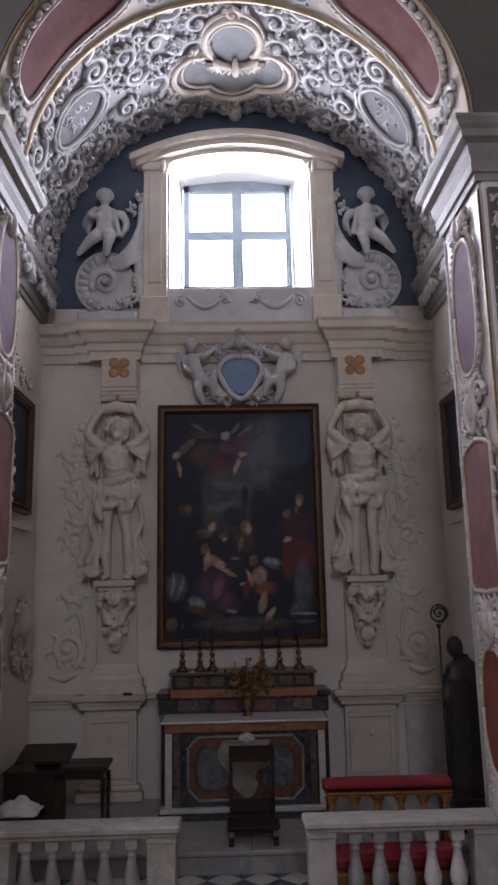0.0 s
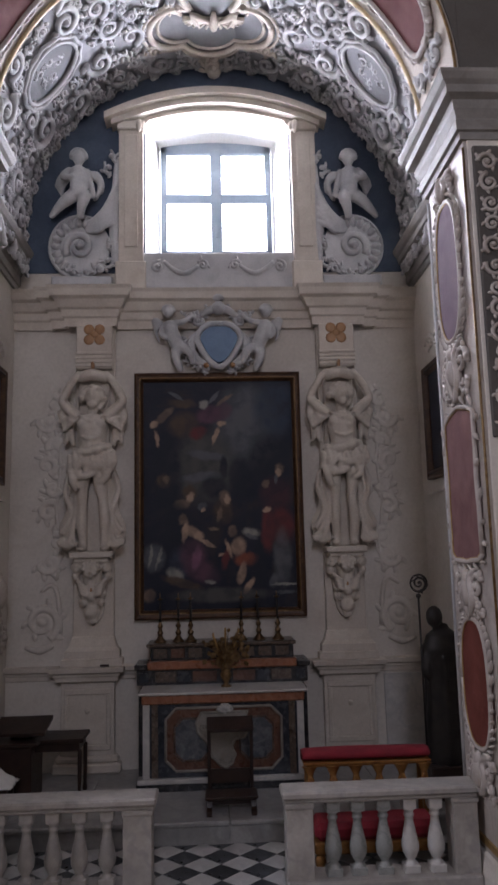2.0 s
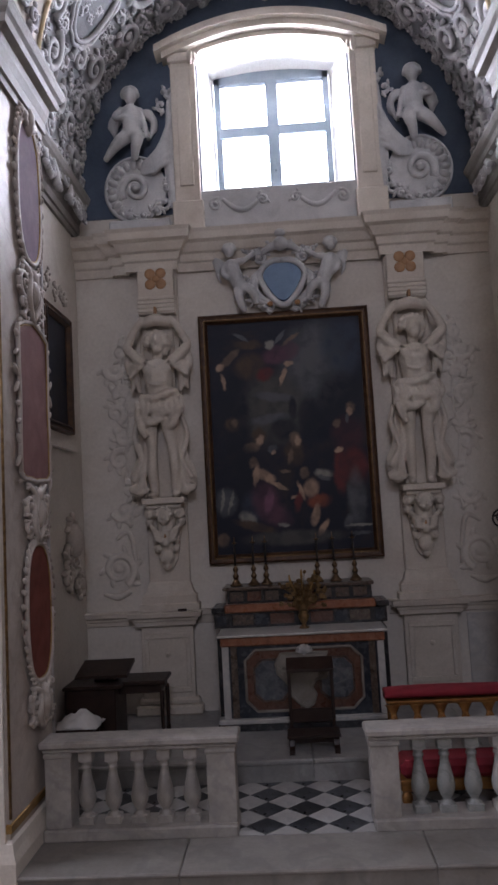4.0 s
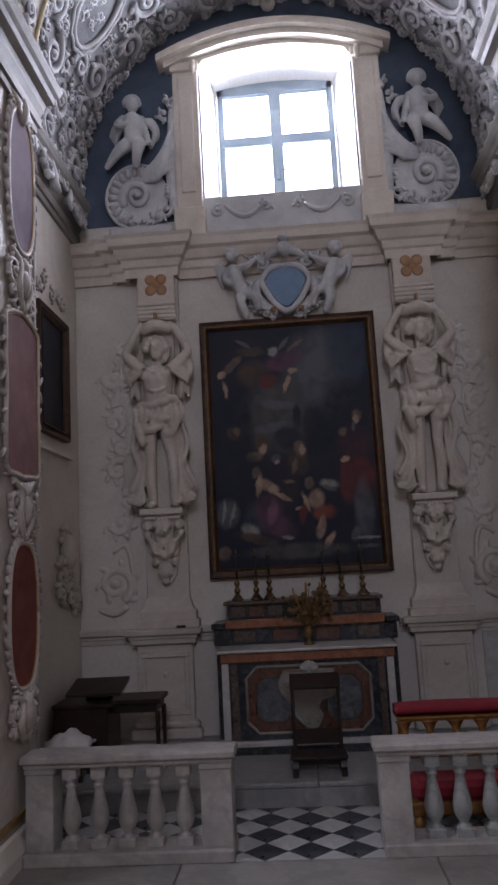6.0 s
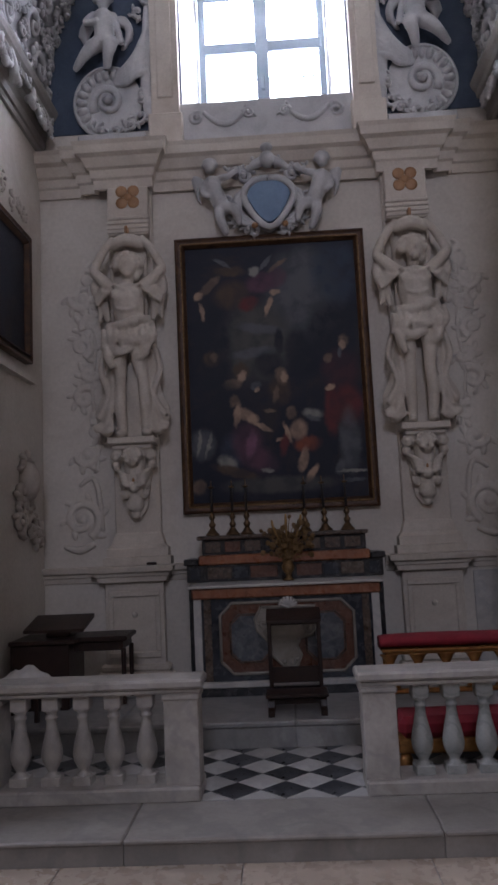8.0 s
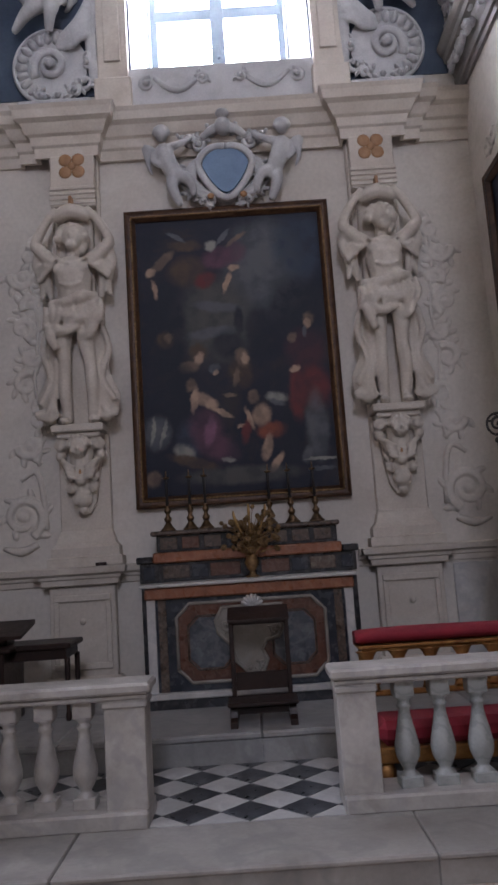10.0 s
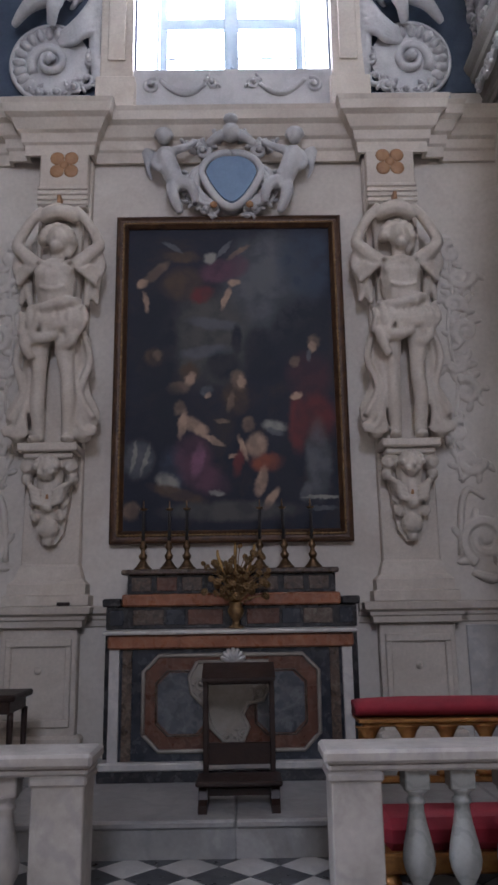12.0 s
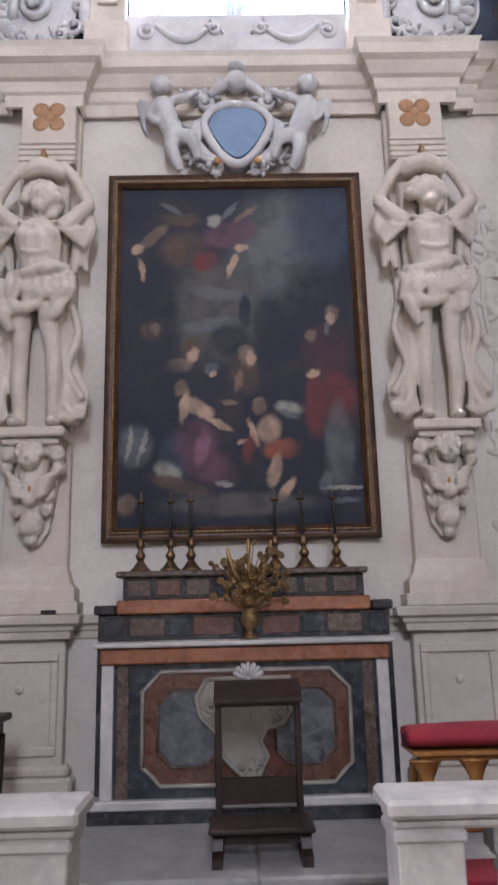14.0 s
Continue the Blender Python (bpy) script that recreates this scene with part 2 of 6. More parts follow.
# ---------------------------------------------------------------- mesh tools
class Shape:
    """Collects vertices and faces; every tool adds one closed form."""

    def __init__(self):
        self.v, self.f, self.smooth = [], [], []

    def add(self, vs, fs, smooth=False):
        n = len(self.v)
        self.v += [tuple(p) for p in vs]
        self.f += [tuple(i + n for i in f) for f in fs]
        self.smooth += [smooth] * len(fs)
        return self

    def box(self, x0, x1, y0, y1, z0, z1, c=0.006):
        c = min(c, (x1 - x0) * 0.3, (y1 - y0) * 0.3, (z1 - z0) * 0.3)
        vs, ids = [], {}
        X, Y, Z = (x0, x1), (y0, y1), (z0, z1)
        for i in (0, 1):
            for j in (0, 1):
                for k in (0, 1):
                    sx, sy, sz = (1, -1)[i] * c, (1, -1)[j] * c, (1, -1)[k] * c
                    for a, p in (("x", (X[i], Y[j] + sy, Z[k] + sz)), ("y", (X[i] + sx, Y[j], Z[k] + sz)), ("z", (X[i] + sx, Y[j] + sy, Z[k]))):
                        ids[a, i, j, k] = len(vs)
                        vs.append(p)
        fs = []
        for a in "xyz":
            for s in (0, 1):
                q = [(0, 0), (1, 0), (1, 1), (0, 1)]
                key = lambda u, w: {"x": (a, s, u, w), "y": (a, u, s, w), "z": (a, u, w, s)}[a]
                f = [ids[key(u, w)] for u, w in q]
                flip = (s == 0) ^ (a == "y")
                fs.append(f[::-1] if flip else f)
        for a, b, axis in (("x", "y", 2), ("x", "z", 1), ("y", "z", 0)):
            for s in (0, 1):
                for t in (0, 1):
                    def idx(u):
                        return {2: (s, t, u), 1: (s, u, t), 0: (u, s, t)}[axis]
                    f = [ids[(a, *idx(0))], ids[(b, *idx(0))], ids[(b, *idx(1))], ids[(a, *idx(1))]]
                    flip = (s ^ t) ^ (axis == 1)
                    fs.append(f if flip else f[::-1])
        for i in (0, 1):
            for j in (0, 1):
                for k in (0, 1):
                    f = [ids["x", i, j, k], ids["y", i, j, k], ids["z", i, j, k]]
                    fs.append(f if (i + j + k) % 2 else f[::-1])
        return self.add(vs, fs)

    def prism(self, outline, place, d0, d1):
        """outline: 2D polygon; place(u, v, d) -> 3D; extruded from d0 to d1."""
        n = len(outline)
        vs = [place(u, v, d0) for u, v in outline] + [place(u, v, d1) for u, v in outline]
        fs = [tuple(range(n))[::-1], tuple(range(n, 2 * n))] + [(i, (i + 1) % n, n + (i + 1) % n, n + i) for i in range(n)]
        return self.add(vs, fs)

    def lathe(self, profile, x=0, y=0, z=0, n=20, sx=1.0, sy=1.0):
        vs = [(x + r * sx * math.cos(2 * math.pi * k / n), y + r * sy * math.sin(2 * math.pi * k / n), z + h) for r, h in profile for k in range(n)]
        m = len(profile)
        fs = [(i * n + k, i * n + (k + 1) % n, (i + 1) * n + (k + 1) % n, (i + 1) * n + k) for i in range(m - 1) for k in range(n)]
        fs += [tuple(range(n))[::-1], tuple(range((m - 1) * n, m * n))]
        return self.add(vs, fs, True)

    def tube(self, points, radii, n=6, place=None, flat=1.0, rounded=True):
        """Round bar along points; place maps (u, v, h) to the world, flat squashes it in h."""
        P = [Vector(p) for p in points]
        if isinstance(radii, (int, float)):
            radii = [radii] * len(P)
        if rounded and 3 <= len(P) <= 8:
            Q, R, last = [], [], len(P) - 1
            for i in range(last):
                a, b, c, d = P[max(i - 1, 0)], P[i], P[i + 1], P[min(i + 2, last)]
                for k in (0, 1, 2):
                    f = k / 3
                    Q.append(b + 0.5 * f * (c - a + f * (2 * a - 5 * b + 4 * c - d + f * (3 * (b - c) + d - a))))
                    R.append(radii[i] + (radii[i + 1] - radii[i]) * f)
            P, radii = Q + [P[-1]], R + [radii[-1]]
        vs, fs = [], []
        up = Vector((0, 0, 1)) if place else None
        for i, p in enumerate(P):
            t = (P[min(i + 1, len(P) - 1)] - P[max(i - 1, 0)]).normalized()
            if up and abs(t.z) < 0.95:
                a = t.cross(up).normalized()
            else:
                a = t.orthogonal().normalized() if i == 0 or not vs else (prev - t * prev.dot(t)).normalized()
            b = a.cross(t)
            prev = a
            for k in range(n):
                w = 2 * math.pi * k / n
                q = p + (a * math.cos(w) + b * math.sin(w) * flat) * radii[i]
                vs.append(place(*q) if place else q)
        for i in range(len(P) - 1):
            for k in range(n):
                fs.append((i * n + k, (i + 1) * n + k, (i + 1) * n + (k + 1) % n, i * n + (k + 1) % n))
        fs += [tuple(range(n)), tuple(range((len(P) - 1) * n, len(P) * n))[::-1]]
        return self.add(vs, fs, True)

    def ball(self, c, r, n=10, m=6, place=None, turn=0.0):
        """Ellipsoid with radii r = (a, b, c), turned in its first two axes."""
        vs, fs = [], []
        ct, st = math.cos(turn), math.sin(turn)
        for i in range(m + 1):
            ph = math.pi * i / m
            for k in range(n):
                th = 2 * math.pi * k / n
                x, y, z = r[0] * math.sin(ph) * math.cos(th), r[1] * math.sin(ph) * math.sin(th), r[2] * math.cos(ph)
                q = (c[0] + x * ct - y * st, c[1] + x * st + y * ct, c[2] + z)
                vs.append(place(*q) if place else q)
        for i in range(m):
            for k in range(n):
                fs.append((i * n + k, (i + 1) * n + k, (i + 1) * n + (k + 1) % n, i * n + (k + 1) % n))
        return self.add(vs, fs, True)

    def sweep(self, profile, path, closed=False):
        """Moulding: profile of (out, z) swept along a plan path, out to the right of its way."""
        pts = [Vector(p) for p in path]
        n, m = len(pts), len(profile)
        vs = []
        for i, p in enumerate(pts):
            d0 = (p - pts[i - 1]).normalized() if i or closed else None
            d1 = (pts[(i + 1) % n] - p).normalized() if i < n - 1 or closed else None
            d0, d1 = d0 or d1, d1 or d0
            n0, n1 = Vector((d0.y, -d0.x)), Vector((d1.y, -d1.x))
            b = (n0 + n1).normalized()
            b = b / max(0.3, b.dot(n0))
            vs += [(p.x + b.x * o, p.y + b.y * o, z) for o, z in profile]
        fs = []
        for i in range(n if closed else n - 1):
            j = (i + 1) % n
            fs += [(i * m + k, j * m + k, j * m + (k + 1) % m, i * m + (k + 1) % m) for k in range(m)]
        if not closed:
            fs += [tuple(range(m)), tuple(range((n - 1) * m, n * m))[::-1]]
        return self.add(vs, fs)

    def mesh(self, name, material, weld=False):
        me = bpy.data.meshes.new(name)
        me.from_pydata(self.v, [], self.f)
        me.polygons.foreach_set("use_smooth", self.smooth)
        for m in material if isinstance(material, (list, tuple)) else [material]:
            me.materials.append(m)
        bm = bmesh.new()
        bm.from_mesh(me)
        if weld:
            bmesh.ops.remove_doubles(bm, verts=bm.verts, dist=1e-5)
            seen = {}
            for f in bm.faces:
                seen.setdefault(frozenset(v.index for v in f.verts), []).append(f)
            bmesh.ops.delete(bm, geom=[f for fs in seen.values() if len(fs) > 1 for f in fs], context="FACES")
        bmesh.ops.recalc_face_normals(bm, faces=bm.faces)
        bm.to_mesh(me)
        bm.free()
        return me


def part(name, shape, material, parent=None, label=""):
    me = shape if isinstance(shape, bpy.types.Mesh) else shape.mesh(name, material, name in ("lunette", "wall_north"))
    ob = new(name, me)
    if parent:
        ob.parent = parent
    return tagged(ob, label)


def thing(name, label, category, group="", kind="", at=None):
    ob = new(name)
    ob.empty_display_size = 0.1
    if at:
        ob.matrix_world = at if isinstance(at, Matrix) else Matrix.Translation(at)
    return tagged(ob, label, category, group, kind)


def solid(name, shape, material, label, category, group="", kind="structure"):
    return tagged(part(name, shape, material), label, category, group, kind)


# ---------------------------------------------------------------- plan
XL, XR, YB = -2.48, 2.46, 0.0          # chapel walls
JL, JR, JY0, JY1 = -2.12, 1.985, -3.38, -2.42   # jambs of the entrance arch
NAVE, FLOOR, PRED, PRED_Y, SLAB_Y = 0.105, 0.245, 0.44, -1.80, -3.42
SPRING, VC, VR = 6.53, (0.01, 6.72), 2.40
AC, AR = (-0.065, 6.66), 2.045
WX0, WX1, WZ0, WZ1, WTOP = -0.88, 0.955, 6.55, 8.32, 8.46   # window opening

back = lambda u, v, h: (u, YB - h, v)
left_wall = lambda u, v, h: (XL + h, u, v)
right_wall = lambda u, v, h: (XR - h, u, v)
left_jamb = lambda u, v, h: (JL + h, u, v)
right_jamb = lambda u, v, h: (JR - h, u, v)


def vault(u, v, h):
    a = u / VR
    r = VR - h
    return (VC[0] + r * math.sin(a), v, VC[1] + r * math.cos(a))


def arch(u, v, h):
    a = u / AR
    r = AR - h
    return (AC[0] + r * math.sin(a), v, AC[1] + r * math.cos(a))


def arch_z(x):
    k = (x - WX0) / (WX1 - WX0) * 2 - 1
    return WZ1 + (WTOP - WZ1) * (1 - k * k)


def pierced(x0, x1, z0, z1, y0, y1, top=None):
    """Wall from x0 to x1 with the arched window opening cut through it."""
    s = Shape()
    flat = lambda u, v, d: (u, d, v)
    top = top or (lambda x: z1)

    def column(a, b, za0, zb0, n=1):
        for i in range(n):
            p, q = a + (b - a) * i / n, a + (b - a) * (i + 1) / n
            if top(p) > za0(p) + 0.001 and top(q) > za0(q) + 0.001:
                s.prism([(p, za0(p)), (q, za0(q)), (q, top(q)), (p, top(p))], flat, y0, y1)
    base = lambda x: z0
    column(x0, WX0, base, base, 14)
    column(WX1, x1, base, base, 14)
    column(WX0, WX1, arch_z, arch_z, 14)
    column2 = 14
    for i in range(column2):
        p, q = WX0 + (WX1 - WX0) * i / column2, WX0 + (WX1 - WX0) * (i + 1) / column2
        s.prism([(p, z0), (q, z0), (q, WZ0), (p, WZ0)], flat, y0, y1)
    return s


# ---------------------------------------------------------------- large structure
solid("wall_north", pierced(XL - 0.4, XR + 0.4, 0, 9.8, YB, YB + 0.72), PLASTER, "cream plastered altar wall with a deep arched window opening", "wall")
for nm, wall, sgn in (("wall_west", XL, -1), ("wall_east", XR, 1)):
    s = Shape()
    s.box(min(wall, wall + sgn * 0.4), max(wall, wall + sgn * 0.4), JY1 - 0.3, YB - 0.002, 0, 7.1)
    solid(nm, s, PLASTER, "cream plastered side wall of the chapel", "wall")


def barrel(c, r0, r1, y0, y1, low, n=48):
    s = Shape()
    ring = []
    for k in range(n + 1):
        a = math.pi * (k / n - 0.5)
        ring.append((math.sin(a), math.cos(a)))
    inner = [(c[0] - r0, low)] + [(c[0] + r0 * a, c[1] + r0 * b) for a, b in ring] + [(c[0] + r0, low)]
    outer = [(c[0] - r1, low)] + [(c[0] + r1 * a, c[1] + r1 * b) for a, b in ring] + [(c[0] + r1, low)]
    vs = [(x, y, z) for y in (y0, y1) for x, z in inner] + [(x, y, z) for y in (y0, y1) for x, z in outer]
    m = len(inner)
    fs = []
    for i in range(m - 1):
        fs += [(i, i + 1, m + i + 1, m + i), (2 * m + i, 3 * m + i, 3 * m + i + 1, 2 * m + i + 1), (i, 2 * m + i, 2 * m + i + 1, i + 1), (m + i, m + i + 1, 3 * m + i + 1, 3 * m + i)]
    fs += [(0, m, 3 * m, 2 * m), (m - 1, 3 * m - 1, 4 * m - 1, 2 * m - 1)]
    return s.add(vs, fs, False)


solid("ceiling", barrel(VC, VR, VR + 0.35, JY1 + 0.02, YB - 0.002, 6.5), VAULT_GROUND, "grey-blue barrel vault of the chapel under white stucco", "ceiling")
solid("entrance_arch", barrel(AC, AR, AR + 0.75, JY0, JY1, SPRING), STUCCO, "white stucco entrance arch with pink panels", "arch")
solid("lunette", pierced(XL + 0.1, XR - 0.1, 6.3, 9, YB - 0.012, YB - 0.001, lambda x: VC[1] + math.sqrt(max(0.01, 2.392 ** 2 - (x - VC[0]) ** 2)) if abs(x - VC[0]) < 2.39 else 6.73), SKY_BLUE, "dark blue frescoed lunette round the window", "lunette")

# piers of the arch and the nave wall beside them
for nm, jx, sgn in (("pier_west", JL, -1), ("pier_east", JR, 1)):
    s = Shape()
    s.box(min(jx, jx + sgn * 0.9), max(jx, jx + sgn * 0.9), JY0, JY1, 0, SPRING)
    solid(nm, s, JAMB_STUCCO, "stucco-clad pier of the entrance arch", "pier")
    s = Shape()
    a, b = AC[0] + sgn * (AR + 0.02), jx + sgn * 4.9
    s.box(min(a, b), max(a, b), JY0 - 0.02, JY1 - 0.3, 6.53, 12.2)
    # coloured dark because the wall above the cornice lies in shade
    solid("wall_nave_upper_west" if sgn < 0 else "wall_nave_upper_east", s, NAVE_DARK, "grey-brown nave wall above the cornice, shade put into its colour", "wall")
    s = Shape()
    a = jx + sgn * 0.03
    s.box(min(a, b), max(a, b), JY0 - 0.02, JY1 - 0.3, 0, 6.53)
    solid("wall_nave_west" if sgn < 0 else "wall_nave_east", s, PIER_WHITE, "cream plastered nave wall beside the chapel arch", "wall")
s = Shape()
ring = [(AC[0] + (AR + 0.02) * math.cos(math.pi * k / 40), AC[1] + (AR + 0.02) * math.sin(math.pi * k / 40)) for k in range(41)]
flat = lambda u, v, d: (u, d, v)
for (x0, z0), (x1, z1) in zip(ring[:-1], ring[1:]):
    s.prism([(x0, z0), (x1, z1), (x1, 12.2), (x0, 12.2)], flat, JY0 - 0.02, JY1 - 0.3)
solid("wall_nave_north", s, NAVE_DARK, "grey-brown plastered nave wall above the chapel arch, darkened for shade", "wall")
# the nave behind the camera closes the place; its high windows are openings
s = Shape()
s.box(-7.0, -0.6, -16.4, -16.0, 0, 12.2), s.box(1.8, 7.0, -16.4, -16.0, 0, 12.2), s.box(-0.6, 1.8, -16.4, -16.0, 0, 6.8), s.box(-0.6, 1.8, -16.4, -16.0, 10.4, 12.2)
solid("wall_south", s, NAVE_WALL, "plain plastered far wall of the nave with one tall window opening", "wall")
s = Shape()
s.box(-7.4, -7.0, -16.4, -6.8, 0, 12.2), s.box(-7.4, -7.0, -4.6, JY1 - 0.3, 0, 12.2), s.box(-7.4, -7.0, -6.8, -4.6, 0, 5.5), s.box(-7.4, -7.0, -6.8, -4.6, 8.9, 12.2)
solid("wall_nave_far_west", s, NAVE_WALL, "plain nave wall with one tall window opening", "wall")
s = Shape()
s.box(7.0, 7.4, -16.4, JY1 - 0.3, 0, 12.2)
solid("wall_nave_far_east", s, NAVE_WALL, "plain plastered nave wall", "wall")
s = Shape()
s.box(-7.4, 7.4, -16.4, JY1 - 0.3, 12.2, 12.5)
solid("ceiling_nave", s, NAVE_WALL, "plain plastered nave ceiling", "ceiling")
s = Shape()
s.box(-7.4, 7.4, -16.4, 0.8, -0.3, -0.012)
solid("ground", s, GROUT, "mortar bed under the stone floor", "floor")

# ---------------------------------------------------------------- floors
floor = solid("floor", Shape().box(XL + 0.0, XR, -2.858, PRED_Y + 0.01, -0.01, FLOOR - 0.012), GROUT, "black and white marble floor laid as diamonds", "floor")
predella = solid("predella", Shape().box(XL, XR, PRED_Y + 0.03, YB - 0.004, -0.01, PRED - 0.045), GREY_MARBLE, "grey marble altar step", "step")
threshold = solid("threshold", Shape().box(JL - 0.02, JR + 0.02, SLAB_Y + 0.03, -2.86, -0.01, FLOOR - 0.03), SLAB, "worn grey marble threshold step", "step")

# ---------------------------------------------------------------- mouldings round the chapel
CORNICE = [(0, 6.02), (0.035, 6.02), (0.04, 6.08), (0.065, 6.09), (0.07, 6.17), (0.06, 6.19), (0.09, 6.26), (0.10, 6.33), (0.16, 6.36), (0.17, 6.42), (0.20, 6.45), (0.225, 6.50), (0.225, 6.53), (0, 6.53)]
CORNICE = [(o * 0.95, z + 0.04) for o, z in CORNICE]
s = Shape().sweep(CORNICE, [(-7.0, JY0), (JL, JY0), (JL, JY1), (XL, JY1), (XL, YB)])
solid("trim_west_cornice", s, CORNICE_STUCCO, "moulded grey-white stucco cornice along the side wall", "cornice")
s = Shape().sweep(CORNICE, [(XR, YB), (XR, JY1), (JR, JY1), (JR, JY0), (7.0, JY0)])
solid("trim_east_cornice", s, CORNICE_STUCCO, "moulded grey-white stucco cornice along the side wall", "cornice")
# altar wall entablature, breaking forward over the pilasters
ENT = [(0, 5.56), (0.03, 5.56), (0.035, 5.66), (0.055, 5.68), (0.07, 5.76), (0.10, 5.78), (0.145, 5.87), (0.19, 5.90), (0.205, 5.98), (0.225, 6.02), (0, 6.02)]
F = 0.15
s = Shape().sweep(ENT, [(XL, YB), (-1.98, YB), (-1.98, YB - F * 0.45), (-1.81, YB - F * 0.45), (-1.81, YB - F), (-1.25, YB - F), (-1.25, YB - 0.02), (1.19, YB - 0.02), (1.19, YB - F), (1.76, YB - F), (1.76, YB - F * 0.45), (1.93, YB - F * 0.45), (1.93, YB), (XR, YB)])
solid("trim_entablature", s, STUCCO, "cream stucco entablature breaking forward over pilasters", "entablature")
# dado cornice and pedestals
DADO = [(0, 1.42), (0.02, 1.43), (0.025, 1.475), (0.045, 1.485), (0.05, 1.51), (0.09, 1.53), (0.10, 1.58), (0.08, 1.59), (0, 1.59)]
for a, b in ((XL, -1.0), (1.0, XR)):
    c = -1.535 if a < 0 else 1.445
    s = Shape().sweep(DADO, [(a, YB), (c - 0.33, YB), (c - 0.33, YB - 0.14), (c + 0.32, YB - 0.14), (c + 0.32, YB), (b, YB)])
    solid("trim_dado", s, STUCCO, "moulded stucco dado ledge of the altar wall", "ledge")
s = Shape().box(1.86, XR - 0.01, YB - 0.025, YB - 0.001, PRED, 1.40)
solid("dado_panel", s, WHITE_MARBLE, "pale grey-white marble dado slab", "panel")


def acanthus(s, place, u, v, r, turns=1.6, start=0.0, way=1, w=0.035, lobes=5, n=22, h=0.02, sides=6):
    """A leafy scroll: tapering spiral with a bud in its eye and lobes on its back."""
    pts, rad = [], []
    for i in range(n):
        k = i / (n - 1)
        a = start + way * turns * 2 * math.pi * k
        q = r * (1 - 0.86 * k ** 0.8)
        pts.append((u + q * math.cos(a), v + q * math.sin(a), h * (0.7 + 0.6 * k)))
        rad.append(w * (1.05 - 0.6 * k))
    s.tube(pts, rad, sides, place)
    s.ball((u, v, h * 1.4), (w * 1.1, w * 1.1, w * 0.9), 6, 4, place)
    for i in range(lobes):
        k = (i + 0.4) / lobes * 0.5
        a = start + way * turns * 2 * math.pi * k
        q = r * (1 - 0.86 * k ** 0.8) + w * 1.2
        s.ball((u + q * math.cos(a), v + q * math.sin(a), h), (w * 1.35, w * 0.7, w * 0.75), 6, 4, place, a + way * 0.7)


def band(s, place, pts, r, h=0.0, n=6, closed=False, flat=1.0):
    p = [(a, b, h) for a, b in pts]
    if closed:
        p = p + p[:1]
    s.tube(p, r, n, place, flat, False)


def oval(cu, cv, ru, rv, n=36, wobble=0.0, lobes=8):
    out = []
    for k in range(n):
        a = 2 * math.pi * k / n
        q = 1 + wobble * math.cos(lobes * a)
        out.append((cu + ru * q * math.cos(a), cv + rv * q * math.sin(a)))
    return out


def sculpted(name, shape, material, label, category, voxel=0.02, smooth=4, group="", parent=None):
    """Statuary: joined masses melted into one carved body."""
    me = shape.mesh(name, material)
    ob = new(name, me)
    r = ob.modifiers.new("melt", "REMESH")
    r.mode, r.voxel_size, r.use_smooth_shade = "VOXEL", voxel, True
    m = ob.modifiers.new("soften", "SMOOTH")
    m.factor, m.iterations = 0.5, smooth
    if parent:
        ob.parent = parent
        return tagged(ob, label)
    return tagged(ob, label, category, group)


